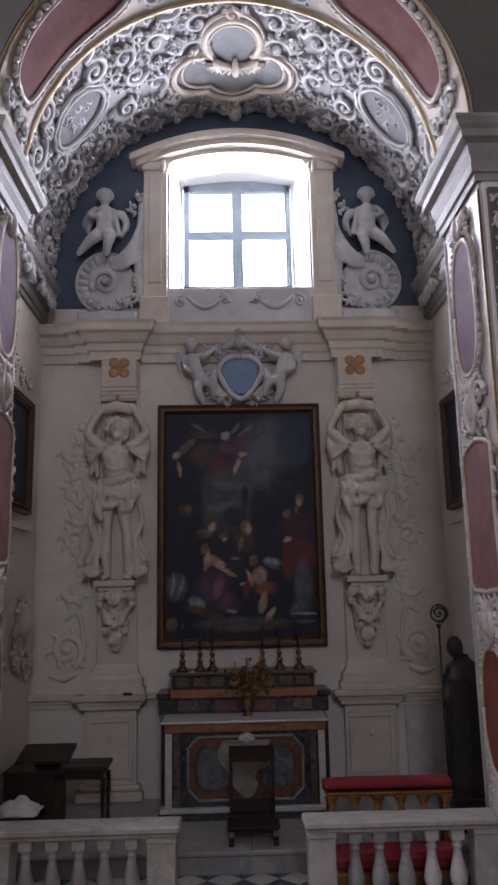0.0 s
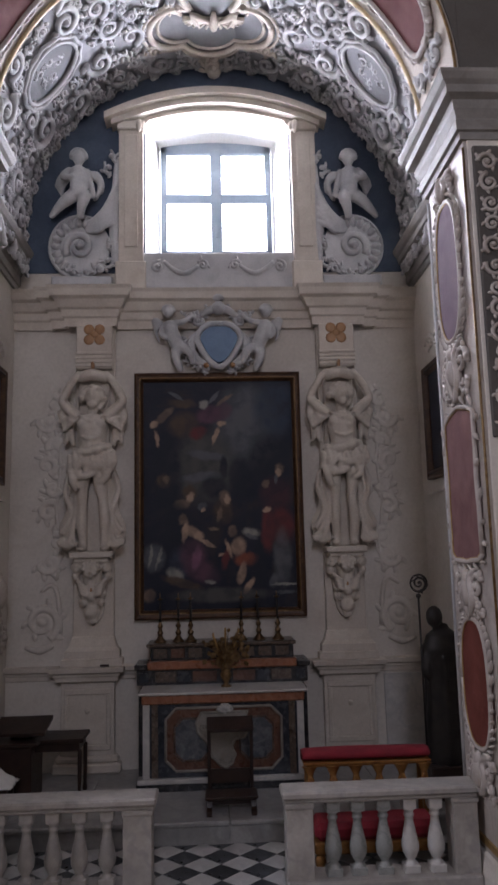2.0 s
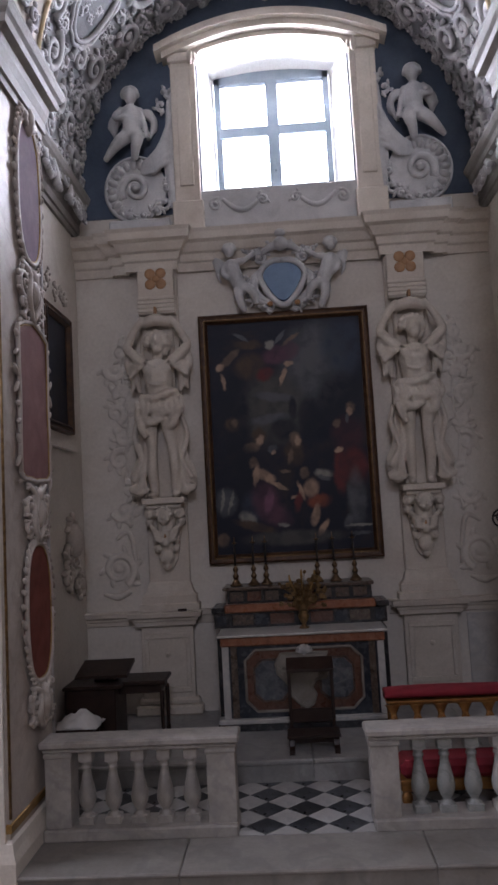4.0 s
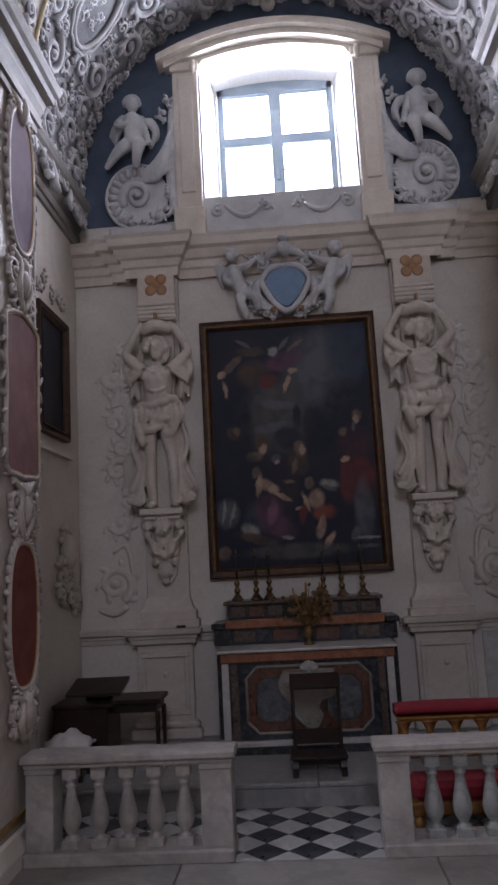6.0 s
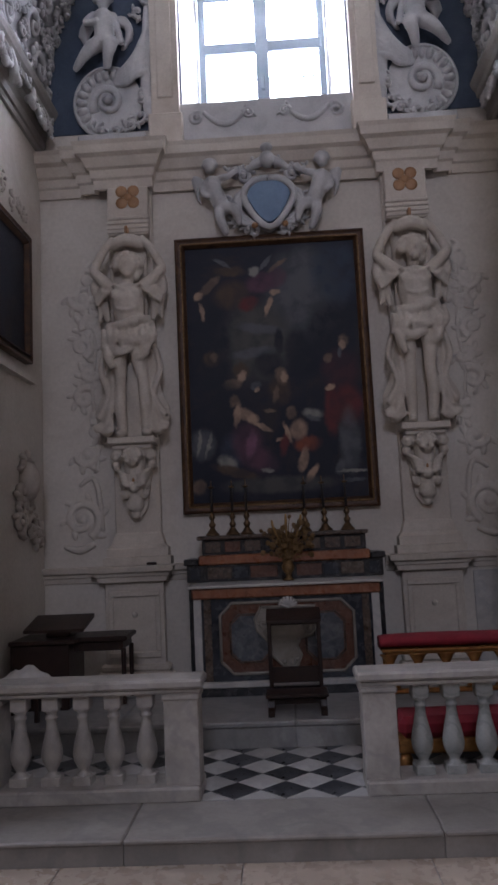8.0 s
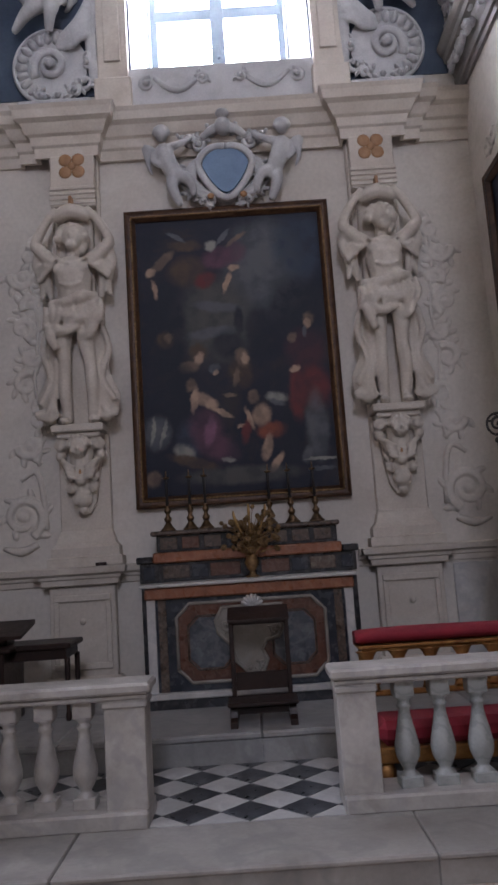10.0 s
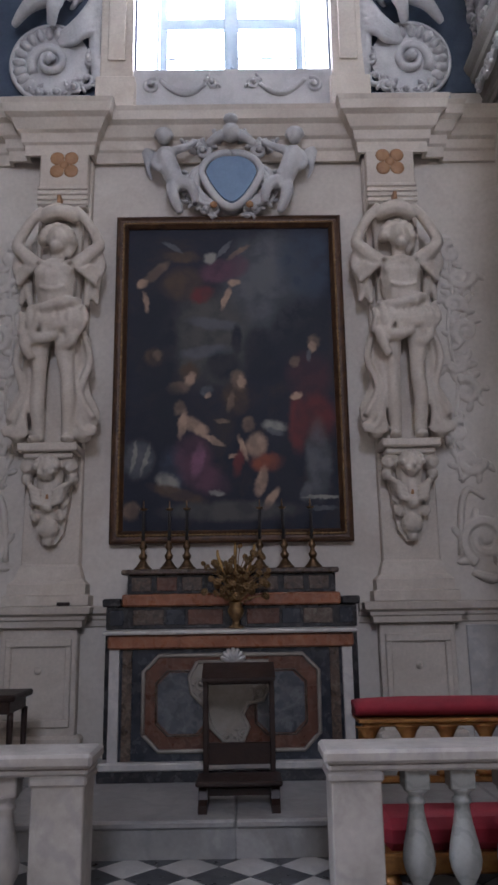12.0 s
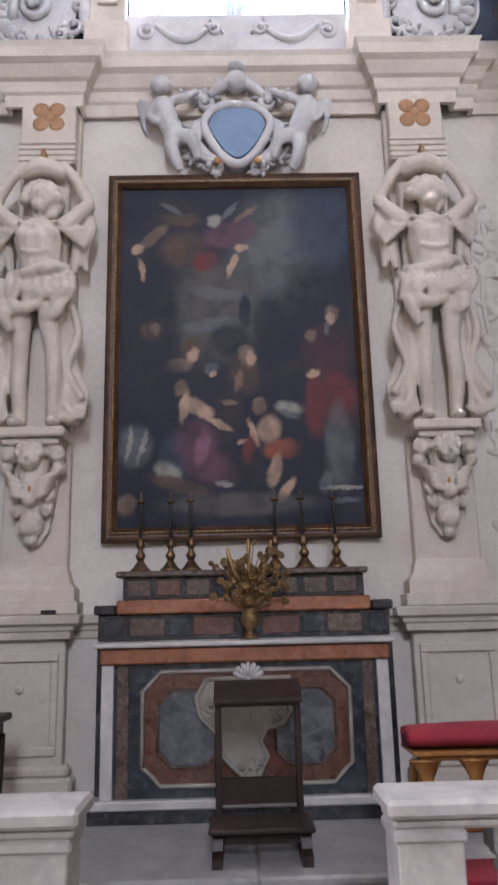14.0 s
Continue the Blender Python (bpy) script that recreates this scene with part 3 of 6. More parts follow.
# ---------------------------------------------------------------- pilasters, pedestals and corbels
def side_of_altar(c, group="altar wall supports"):
    y0 = YB - 0.001
    p = thing("pilaster", "cream stucco pilaster with an ochre quatrefoil inlay", "pilaster", group, at=(c, y0, 0))
    s = Shape().box(-0.235, 0.235, -0.09, 0, 1.72, 5.565, 0.01)
    part("shaft", s, STUCCO, p)
    s = Shape().box(-0.215, 0.215, -0.20, -0.09, 5.03, 5.562, 0.008)
    for k in range(4):
        s.box(-0.225, 0.225, -0.215, -0.195, 5.05 + k * 0.05, 5.085 + k * 0.05, 0.006)
    part("capital", s, STUCCO, p)
    s = Shape()
    for dx, dz in ((0.07, 0.07), (-0.07, 0.07), (0.07, -0.07), (-0.07, -0.07)):
        s.ball((dx * 0.9, -0.199, 5.45 + dz * 0.9), (0.066, 0.012, 0.066), 12, 6)
    s.ball((0, -0.2, 5.45), (0.045, 0.014, 0.045), 10, 6)
    part("inlay", s, OCHRE, p, "ochre quatrefoil inlay")
    s = Shape().sweep([(0, 1.595), (0.12, 1.595), (0.12, 1.67), (0.09, 1.68), (0.09, 1.76), (0.05, 1.80), (0.02, 1.90), (0, 1.92)], [(-0.22, 0), (-0.22, -0.09), (0.22, -0.09), (0.22, 0)])
    part("base", s, STUCCO, p)
    g = thing("pedestal", "cream stucco pedestal with a sunk panel", "pedestal", group, at=(c + (-0.055 if c < 0 else 0.005), y0, 0))
    s = Shape().box(-0.30, 0.30, -0.10, 0, PRED, 1.425, 0.008)
    part("die", s, STUCCO, g)
    part("plinth", Shape().box(-0.38, 0.38, -0.17, 0, PRED, 0.55, 0.02), STUCCO, g)
    part("plinth_moulding", Shape().box(-0.35, 0.35, -0.145, 0, 0.55, 0.62, 0.02), STUCCO, g)
    s = Shape()
    for a, b, e, f in ((-0.26, 0.26, 1.28, 1.34), (-0.26, 0.26, 0.68, 0.74), (-0.26, -0.21, 0.74, 1.28), (0.21, 0.26, 0.74, 1.28)):
        s.box(a, b, -0.125, -0.098, e, f, 0.008)
    part("panel_frame", s, STUCCO, g)
    part("boss", Shape().ball((0.0, -0.105, 1.1), (0.03, 0.02, 0.03)), STUCCO, g)
    k = thing("corbel", "carved stucco corbel with scrolls and hanging leaves", "corbel", group, at=(c, y0, 0))
    s = Shape().box(-0.24, 0.24, -0.36, -0.08, 2.80, 2.87, 0.012).box(-0.20, 0.20, -0.31, -0.08, 2.75, 2.80, 0.012)
    part("abacus", s, STUCCO, k)
    s = Shape()
    # round face with curls between two scrolls, leaf tiers and a hanging bulb below
    s.ball((0, -0.30, 2.66), (0.082, 0.085, 0.098), 12, 8)
    for i in range(7):
        a = math.pi * (i / 6)
        s.ball((0.078 * math.cos(a), -0.30, 2.685 + 0.07 * math.sin(a)), (0.034, 0.06, 0.032), 8, 6)
    s.ball((0, -0.384, 2.645), (0.016, 0.02, 0.022)).ball((-0.04, -0.355, 2.625), (0.03, 0.025, 0.028)).ball((0.04, -0.355, 2.625), (0.03, 0.025, 0.028))
    s.tube([(0, -0.17, 2.7), (0, -0.18, 2.5), (0, -0.15, 2.3), (0, -0.13, 2.14)], [0.12, 0.105, 0.085, 0.06], 12)
    for sg in (-1, 1):
        s.ball((sg * 0.165, -0.21, 2.69), (0.066, 0.09, 0.062), 10, 7).ball((sg * 0.185, -0.20, 2.60), (0.05, 0.07, 0.055), 10, 7)
        s.tube([(sg * 0.10, -0.24, 2.735), (sg * 0.17, -0.26, 2.75), (sg * 0.215, -0.24, 2.69), (sg * 0.17, -0.27, 2.655), (sg * 0.14, -0.28, 2.69)], [0.022, 0.026, 0.024, 0.02, 0.016], 8)
        for j in range(4):
            s.tube([(sg * (0.175 - 0.012 * j), -0.20, 2.575 - 0.035 * j), (sg * (0.125 - 0.01 * j), -0.29, 2.515 - 0.038 * j), (sg * (0.05 - 0.004 * j), -0.285, 2.475 - 0.032 * j)], [0.016, 0.03, 0.018], 7)
        for z, x, w in ((2.395, 0.105, 0.05), (2.30, 0.095, 0.046)):
            s.ball((sg * x, -0.20, z), (w * 0.75, 0.05, w)).tube([(sg * (x + 0.035), -0.19, z + 0.05), (sg * (x + 0.04), -0.21, z), (sg * x, -0.225, z - 0.045)], [0.012, 0.018, 0.012], 6)
    s.ball((0, -0.25, 2.37), (0.062, 0.06, 0.055)).ball((0, -0.19, 2.20), (0.092, 0.075, 0.085), 12, 8).ball((-0.05, -0.225, 2.18), (0.03, 0.03, 0.04)).ball((0.045, -0.225, 2.21), (0.03, 0.03, 0.04)).ball((0, -0.17, 2.105), (0.05, 0.05, 0.05))
    sculpted("carving", s, STUCCO, "", "", 0.009, 1, parent=k)
    s = Shape().prism([(-0.19, 2.76), (0.19, 2.76), (0.15, 2.4), (0.11, 2.16), (0.05, 2.07), (-0.05, 2.07), (-0.11, 2.16), (-0.15, 2.4)], lambda u, v, d: (u, -d, v), 0.085, 0.15)
    part("back_plate", s, STUCCO, k)
    part("worn_patch", Shape().box(-0.012, 0.012, -0.275, -0.2, 2.42, 2.52, 0.004), OCHRE, k, "bare brown worn patch")
    part("worn_patch", Shape().ball((-0.185, -0.175, 2.62), (0.03, 0.02, 0.04)), OCHRE, k, "bare brown worn patch")


def telamon(c, lean):
    """Bearer statue with raised arms, as plain masses and folds."""
    s = Shape()
    y = YB - 0.24
    q = lambda x, z, dy=0.0: (c + x * 1.06, y - dy, z)
    s.tube([q(-0.09, 2.9), q(-0.10, 3.1, 0.02), q(-0.10, 3.25, 0.05), q(-0.095, 3.45, 0.05), q(-0.10, 3.65, 0.06), q(-0.09, 3.85, 0.03)], [0.042, 0.06, 0.062, 0.058, 0.08, 0.095], 10)
    s.tube([q(0.10 + lean, 2.9, 0.04), q(0.115 + lean, 3.1, 0.07), q(0.115 + lean, 3.25, 0.1), q(0.10 + lean, 3.45, 0.10), q(0.10, 3.65, 0.09), q(0.09, 3.85, 0.04)], [0.042, 0.06, 0.062, 0.058, 0.08, 0.095], 10)
    for sg, o in ((-1, 0), (1, lean)):
        s.ball(q(sg * 0.11 + o, 2.90, 0.07), (0.05, 0.10, 0.04))
    s.tube([q(0.0, 3.88, 0.02), q(0.01, 4.05, 0.03), q(0, 4.28, 0.06), q(0, 4.42, 0.04)], [0.16, 0.145, 0.175, 0.13], 12)
    s.ball(q(-0.08, 4.32, 0.15), (0.08, 0.06, 0.07)).ball(q(0.08, 4.32, 0.15), (0.08, 0.06, 0.07))
    rng = random.Random(int(c * 100))
    for x0, z0, x1, z1, x2, z2, w in ((-0.20, 4.02, -0.04, 3.86, 0.14, 3.90, 0.055), (-0.21, 3.94, -0.10, 3.72, 0.06, 3.78, 0.05), (0.21, 4.05, 0.10, 3.84, -0.05, 3.84, 0.05), (0.22, 3.95, 0.17, 3.70, 0.08, 3.66, 0.045), (-0.21, 3.9, -0.19, 3.68, -0.14, 3.56, 0.05)):
        s.tube([q(x0, z0, 0.06), q(x1, z1, 0.17), q(x2, z2, 0.15)], [w * 0.8, w, w * 0.7], 8)
    s.tube([q(-0.19, 4.03, 0.06), q(-0.05, 3.99, 0.18), q(0.1, 4.05, 0.17), q(0.2, 4.08, 0.06)], [0.04, 0.045, 0.045, 0.04], 8)
    s.ball(q(0.06, 4.02, 0.19), (0.075, 0.05, 0.05))
    s.ball(q(0.01, 4.64, 0.09), (0.088, 0.10, 0.118), 12, 10).ball(q(0.01, 4.645, 0.19), (0.016, 0.02, 0.03)).ball(q(0.01, 4.555, 0.14), (0.06, 0.06, 0.05))
    s.tube([q(0, 4.4, 0.04), q(0, 4.58, 0.07)], [0.065, 0.055], 8)
    for i in range(7):
        a = math.pi * i / 6
        s.ball(q(0.112 * math.cos(a), 4.65 + 0.115 * math.sin(a), 0.07), (0.052, 0.07, 0.05))
        s.ball(q(0.125 * math.cos(a * 0.7 - 0.6), 4.60 + 0.06 * math.sin(a * 2), 0.03), (0.04, 0.05, 0.05))
    for sg in (-1, 1):
        s.tube([q(sg * 0.15, 4.42, 0.04), q(sg * 0.29, 4.56, 0.04), q(sg * 0.33, 4.64, 0.03), q(sg * 0.23, 4.84, 0.04), q(sg * 0.13, 4.96, 0.05)], [0.075, 0.06, 0.052, 0.045, 0.04], 9)
        s.tube([q(sg * 0.3, 4.62, -0.03), q(sg * 0.34, 4.45, -0.02), q(sg * 0.29, 4.28, -0.05), q(sg * 0.31, 4.12, -0.07)], [0.045, 0.05, 0.045, 0.02], 7)
        s.tube([q(sg * 0.24, 4.55, -0.05), q(sg * 0.25, 4.35, -0.03), q(sg * 0.22, 4.1, -0.06)], [0.04, 0.045, 0.03], 7)
        s.tube([q(sg * 0.19, 3.92, 0.0), q(sg * 0.22, 3.65, -0.04), q(sg * 0.22, 3.40, -0.06), q(sg * 0.27, 3.15, -0.06), q(sg * 0.25, 2.95, -0.06)], [0.05, 0.055, 0.055, 0.07, 0.05], 9)
        s.tube([q(sg * 0.22, 3.85, 0.05), q(sg * 0.29, 3.58, 0.03), q(sg * 0.22, 3.3, 0.05), q(sg * 0.33, 3.08, 0.03)], [0.025, 0.034, 0.032, 0.03], 7)
        s.tube([q(sg * 0.16, 3.6, 0.0), q(sg * 0.19, 3.3, 0.03), q(sg * 0.22, 3.05, 0.06), q(sg * 0.30, 2.93, 0.05)], [0.02, 0.03, 0.035, 0.03], 7)
        s.ball(q(sg * 0.25, 2.94, 0.0), (0.07, 0.08, 0.05))
    for sg in (-1, 1):
        for i in range(6):
            f = i / 5
            s.tube([q(sg * (0.17 + 0.02 * f), 3.9 - 0.03 * f, 0.04 - 0.05 * f), q(sg * (0.18 + 0.05 * f), 3.62, 0.03 - 0.06 * f), q(sg * (0.17 + 0.09 * f), 3.34, 0.05 - 0.09 * f), q(sg * (0.20 + 0.14 * f), 3.12 + 0.03 * f, 0.06 - 0.09 * f), q(sg * (0.17 + 0.15 * f), 2.94 + 0.06 * f, 0.05 - 0.08 * f)], [0.018, 0.024, 0.026, 0.03, 0.018], 7)
            s.tube([q(sg * (0.30 - 0.03 * i), 3.03 - 0.012 * i, 0.02), q(sg * (0.35 - 0.02 * i), 2.99, 0.06), q(sg * (0.33 - 0.03 * i), 2.93, 0.05)], [0.014, 0.024, 0.016], 6)
        for i in range(4):
            s.tube([q(sg * (0.13 + 0.03 * i), 4.46 - 0.02 * i, 0.07), q(sg * (0.2 + 0.035 * i), 4.36 - 0.03 * i, 0.09 - 0.02 * i), q(sg * (0.27 + 0.015 * i), 4.42 + 0.01 * i, 0.05 - 0.02 * i)], [0.018, 0.028, 0.018], 6)
    for i in range(9):
        x = -0.24 + 0.06 * i
        s.tube([q(x, 4.0 - 0.1 * math.cos(i * 1.9) * 0.3, 0.13), q(x + 0.02, 3.88, 0.185 - 0.5 * x * x), q(x - 0.015 + 0.03 * math.sin(i * 2.3), 3.76 + 0.03 * math.sin(i * 1.7), 0.15 - 0.5 * x * x)], [0.022, 0.036, 0.02], 7)
    s.tube([q(-0.13, 4.44, 0.12), q(0.0, 4.35, 0.21), q(0.13, 4.44, 0.12)], [0.018, 0.022, 0.018], 7)
    s.tube([q(-0.10, 4.18, 0.18), q(0.0, 4.14, 0.21), q(0.10, 4.18, 0.18)], [0.014, 0.018, 0.014], 7)
    s.tube([q(-0.15, 4.90, 0.0), q(0, 4.93, 0.07), q(0.15, 4.90, 0.0)], [0.065, 0.075, 0.065], 9)
    s.box(c - 0.18, c + 0.18, y + 0.04, YB - 0.085, 2.862, 5.0, 0.02)
    return sculpted("statue", s, STUCCO, "life-size cream stucco bearer statue with raised arms", "statue", 0.0125, 2, "bearer statues")


for c, ln in ((-1.48, 0.03), (1.44, -0.02)):
    side_of_altar(c)
    telamon(c, ln)
    b = thing("bracket_pin", "short brown metal pin above a statue", "pin", "bearer statues", at=(c, YB - 0.30, 4.96))
    part("pin", Shape().box(-0.016, 0.016, -0.03, 0.06, 0, 0.12, 0.005), OCHRE, b)


# ---------------------------------------------------------------- low relief on the altar wall
def wall_relief(mirror):
    m = lambda u, v, h: back(mirror * u, v, h)
    t = thing("stucco_relief", "faint cream stucco leaf scrolls on the altar wall", "relief", "wall reliefs")
    s = Shape()
    acanthus(s, m, 2.08, 2.08, 0.21, 1.9, -2.0, -1, 0.055, 6, 30, -0.01)
    sculpted("large_volute", s, PLASTER, "", "", 0.012, 2, parent=t)
    part("side_leaf", Shape().tube([(1.87, 1.95, 0.0), (1.9, 2.35, 0.005), (1.97, 2.5, 0.0), (2.1, 2.42, 0.0)], [0.03, 0.03, 0.03, 0.02], 6, m), PLASTER, t)
    part("foot_leaf", Shape().tube([(1.95, 1.82, 0.0), (2.1, 1.76, 0.01), (2.27, 1.80, 0.0)], [0.03, 0.045, 0.02], 6, m), PLASTER, t)
    for i, (u, v) in enumerate(((2.0, 2.75), (1.93, 3.0), (2.02, 3.35), (1.97, 3.62), (2.06, 3.9), (1.96, 4.15), (2.04, 4.42), (1.98, 4.65))):
        s = Shape()
        acanthus(s, m, u, v, 0.10 if i % 2 else 0.13, 1.3, i * 1.1, 1 if i % 2 else -1, 0.055, 5, 16, -0.016)
        sculpted("leaf_scroll", s, PLASTER, "", "", 0.012, 2, parent=t)
    part("stalk", Shape().tube([(1.93, 2.55, 0.002), (1.88, 2.9, 0.002), (1.95, 3.4, 0.002), (1.9, 3.9, 0.002), (1.97, 4.4, 0.002), (1.93, 4.75, 0.0)], 0.02, 5, m), PLASTER, t)


for mirror in (-1, 1):
    wall_relief(mirror)

# ---------------------------------------------------------------- cartouche over the painting
s = Shape()
heart = []
for t in [2 * math.pi * k / 48 for k in range(48)]:
    c, sn = math.cos(t), math.sin(t)
    heart.append((0.015 + 0.225 * sn * (1 if c > 0 else 1 + 0.38 * c), 5.40 + (0.17 * c - 0.012 * math.exp(-(sn / 0.25) ** 2) if c > 0 else 0.29 * c)))
cart = thing("cartouche", "stucco cartouche with a blue heart-shaped field", "cartouche", at=(0, 0, 0))
part("field", Shape().prism(heart, back, 0.05, 0.14), SHIELD_BLUE, cart, "blue heart-shaped field")
s = Shape()
big = [(0.015 + (u - 0.015) * 1.2, 5.37 + (v - 5.37) * 1.2) for u, v in heart]
band(s, back, big, 0.038, 0.12, 8, True)
s.prism([(0.015 + (u - 0.015) * 1.3, 5.36 + (v - 5.36) * 1.28) for u, v in heart], back, 0.0, 0.06)
for sg in (-1, 1):
    acanthus(s, back, 0.015 + sg * 0.26, 5.64, 0.10, 1.4, 0 if sg > 0 else math.pi, sg, 0.035, 4, 18, 0.09)
    for i in range(5):
        s.tube([(0.015 + sg * (0.24 + 0.02 * i), 5.5 - 0.03 * i, 0.10), (0.015 + sg * (0.36 - 0.015 * i), 5.36 - 0.06 * i, 0.13), (0.015 + sg * (0.25 - 0.035 * i), 5.17 - 0.02 * i, 0.10)], [0.03, 0.035, 0.02], 6, back)
    acanthus(s, back, 0.015 + sg * 0.15, 5.06, 0.06, 1.3, 1.0, -sg, 0.03, 3, 14, 0.08)
    s.tube([(0.015, 5.78, 0.16), (0.015 + sg * 0.12, 5.76, 0.14), (0.015 + sg * 0.22, 5.7, 0.10)], [0.06, 0.05, 0.03], 7, back)
s.ball((0.015, 5.78, 0.17), (0.09, 0.09, 0.09), place=back).ball((0.015, 5.9, 0.2), (0.07, 0.05, 0.06), place=back)
part("frame", s, STUCCO_GREY, cart)
for dx in (-0.16, 0.16):
    part("rosette", Shape().ball((0.015 + dx, 5.07, 0.15), (0.035, 0.035, 0.02), place=back), OCHRE, cart, "dull red rosette")


def seated_putto(mirror):
    m = lambda u, v, h: back(0.0 + mirror * (u + 0.01), v + 0.03, h)
    s = Shape()
    s.tube([(0.47, 5.27, 0.13), (0.52, 5.38, 0.16), (0.56, 5.50, 0.16), (0.57, 5.58, 0.15)], [0.085, 0.09, 0.09, 0.075], 10, m)
    s.ball((0.585, 5.70, 0.19), (0.068, 0.08, 0.075), 12, 9, m)
    for i in range(6):
        a = math.pi * i / 5
        s.ball((0.585 + 0.062 * math.cos(a), 5.725 + 0.055 * math.sin(a), 0.17), (0.03, 0.03, 0.045), place=m)
    s.tube([(0.50, 5.57, 0.17), (0.42, 5.56, 0.22), (0.36, 5.60, 0.2), (0.29, 5.67, 0.16)], [0.042, 0.038, 0.032, 0.028], 8, m)
    s.tube([(0.63, 5.55, 0.15), (0.67, 5.44, 0.16), (0.60, 5.36, 0.2)], [0.042, 0.038, 0.03], 8, m)
    s.tube([(0.45, 5.26, 0.14), (0.36, 5.22, 0.2), (0.31, 5.14, 0.19), (0.30, 5.05, 0.15)], [0.075, 0.06, 0.048, 0.03], 8, m)
    s.tube([(0.49, 5.26, 0.13), (0.50, 5.14, 0.18), (0.46, 5.03, 0.15), (0.43, 4.97, 0.13)], [0.075, 0.06, 0.048, 0.03], 8, m)
    for i in range(5):
        s.tube([(0.62, 5.54, 0.07), (0.71, 5.62 - 0.02 * i, 0.07), (0.78 - 0.01 * i, 5.66 - 0.05 * i, 0.05), (0.80 - 0.025 * i, 5.60 - 0.06 * i, 0.03)], [0.03, 0.032, 0.026, 0.012], 6, m)
    return s


for mirror in (-1, 1):
    m = lambda u, v, h, mirror=mirror: back(mirror * u, v, h)
    for i, (u, v, q, w) in enumerate(((0.33, 5.72, 0.085, 1), (0.36, 5.34, 0.075, -1), (0.34, 5.18, 0.07, 1), (0.22, 5.05, 0.06, -1), (0.14, 5.83, 0.07, -1))):
        s = Shape()
        acanthus(s, m, u, v, q, 1.4, i * 1.4, w, 0.03, 5, 18, 0.09)
        part("leaf_scroll", s, STUCCO_GREY, cart)
    sculpted("putto_statue", seated_putto(mirror), STUCCO_GREY, "small grey-white stucco winged figure beside the cartouche", "statue", 0.014, 2, "cartouche figures")

# ---------------------------------------------------------------- window, its surround and the lunette figures
YG = 0.50
win = thing("window_1", "grey-blue four-pane casement window in a deep splayed reveal", "window", kind="structure")
s = Shape()
G0, G1, GZ0, GZ1 = -0.735, 0.775, 6.76, 8.28
n = 16
outer = [(WX0, WZ0)] + [(WX0 + (WX1 - WX0) * k / n, arch_z(WX0 + (WX1 - WX0) * k / n)) for k in range(n + 1)] + [(WX1, WZ0)]
inner = [(G0, GZ0)] + [(G0 + (G1 - G0) * k / n, GZ1 + 0.07 * (1 - (2 * k / n - 1) ** 2)) for k in range(n + 1)] + [(G1, GZ0)]
m = len(outer)
wide = lambda pts, e: [(u + (e if u > 0.04 else -e) * (abs(u - 0.04) > 0.7), v + (e if v > 7.5 else -e)) for u, v in pts]
vs = [(u, YB - 0.014, v) for u, v in outer] + [(u, YG + 0.05, v) for u, v in inner] + [(u, YB - 0.014, v) for u, v in wide(outer, 0.004)] + [(u, YG + 0.05, v) for u, v in wide(inner, 0.22)]
fs = []
for i in range(m):
    j = (i + 1) % m
    fs += [(i, j, m + j, m + i), (i, 2 * m + i, 2 * m + j, j), (2 * m + i, 3 * m + i, 3 * m + j, 2 * m + j), (m + i, m + j, 3 * m + j, 3 * m + i)]
part("reveal", s.add(vs, fs), REVEAL, win, "bright white plastered window reveal")
frame_shape = Shape()
fz1 = GZ1 + 0.10
frame_shape.box(G0 + 0.01, G0 + 0.09, YG, YG + 0.07, GZ0 - 0.1, fz1).box(G1 - 0.09, G1 - 0.01, YG, YG + 0.07, GZ0 - 0.1, fz1).box(G0 + 0.01, G1 - 0.01, YG, YG + 0.07, 8.20, fz1).box(G0 + 0.01, G1 - 0.01, YG, YG + 0.07, GZ0 - 0.12, GZ0 + 0.05)
part("window_frame", frame_shape, WINDOW_PAINT, win)
xm = (G0 + G1) / 2
part("mullion", Shape().box(xm - 0.075, xm + 0.075, YG - 0.015, YG + 0.06, GZ0 - 0.05, 8.24), WINDOW_PAINT, win)
part("transom", Shape().box(G0 + 0.05, G1 - 0.05, YG - 0.008, YG + 0.055, 7.48, 7.61), WINDOW_PAINT, win)
for sg in (-1, 1):
    part("glazing_bar", Shape().box(min(xm, xm + sg * 0.66), max(xm, xm + sg * 0.66), YG + 0.01, YG + 0.03, 7.13, 7.145, 0.002), WINDOW_PAINT, win)
for a, b in ((G0 + 0.09, xm - 0.055), (xm + 0.055, G1 - 0.09)):
    for c, d in ((GZ0 + 0.05, 7.50), (7.60, 8.20)):
        pane = part("pane", Shape().box(a, b, YG + 0.02, YG + 0.026, c, d, 0.001), GLASS, win)
        pane.visible_shadow = False
part("latch", Shape().box(xm - 0.02, xm + 0.02, YG - 0.045, YG - 0.01, 6.98, 7.14, 0.006), WINDOW_PAINT, win)
s = Shape().box(-6, 6, 3.2, 3.25, 3.5, 14)
solid("backdrop", s, DAYLIGHT, "blank bright sky outside the window", "sky")

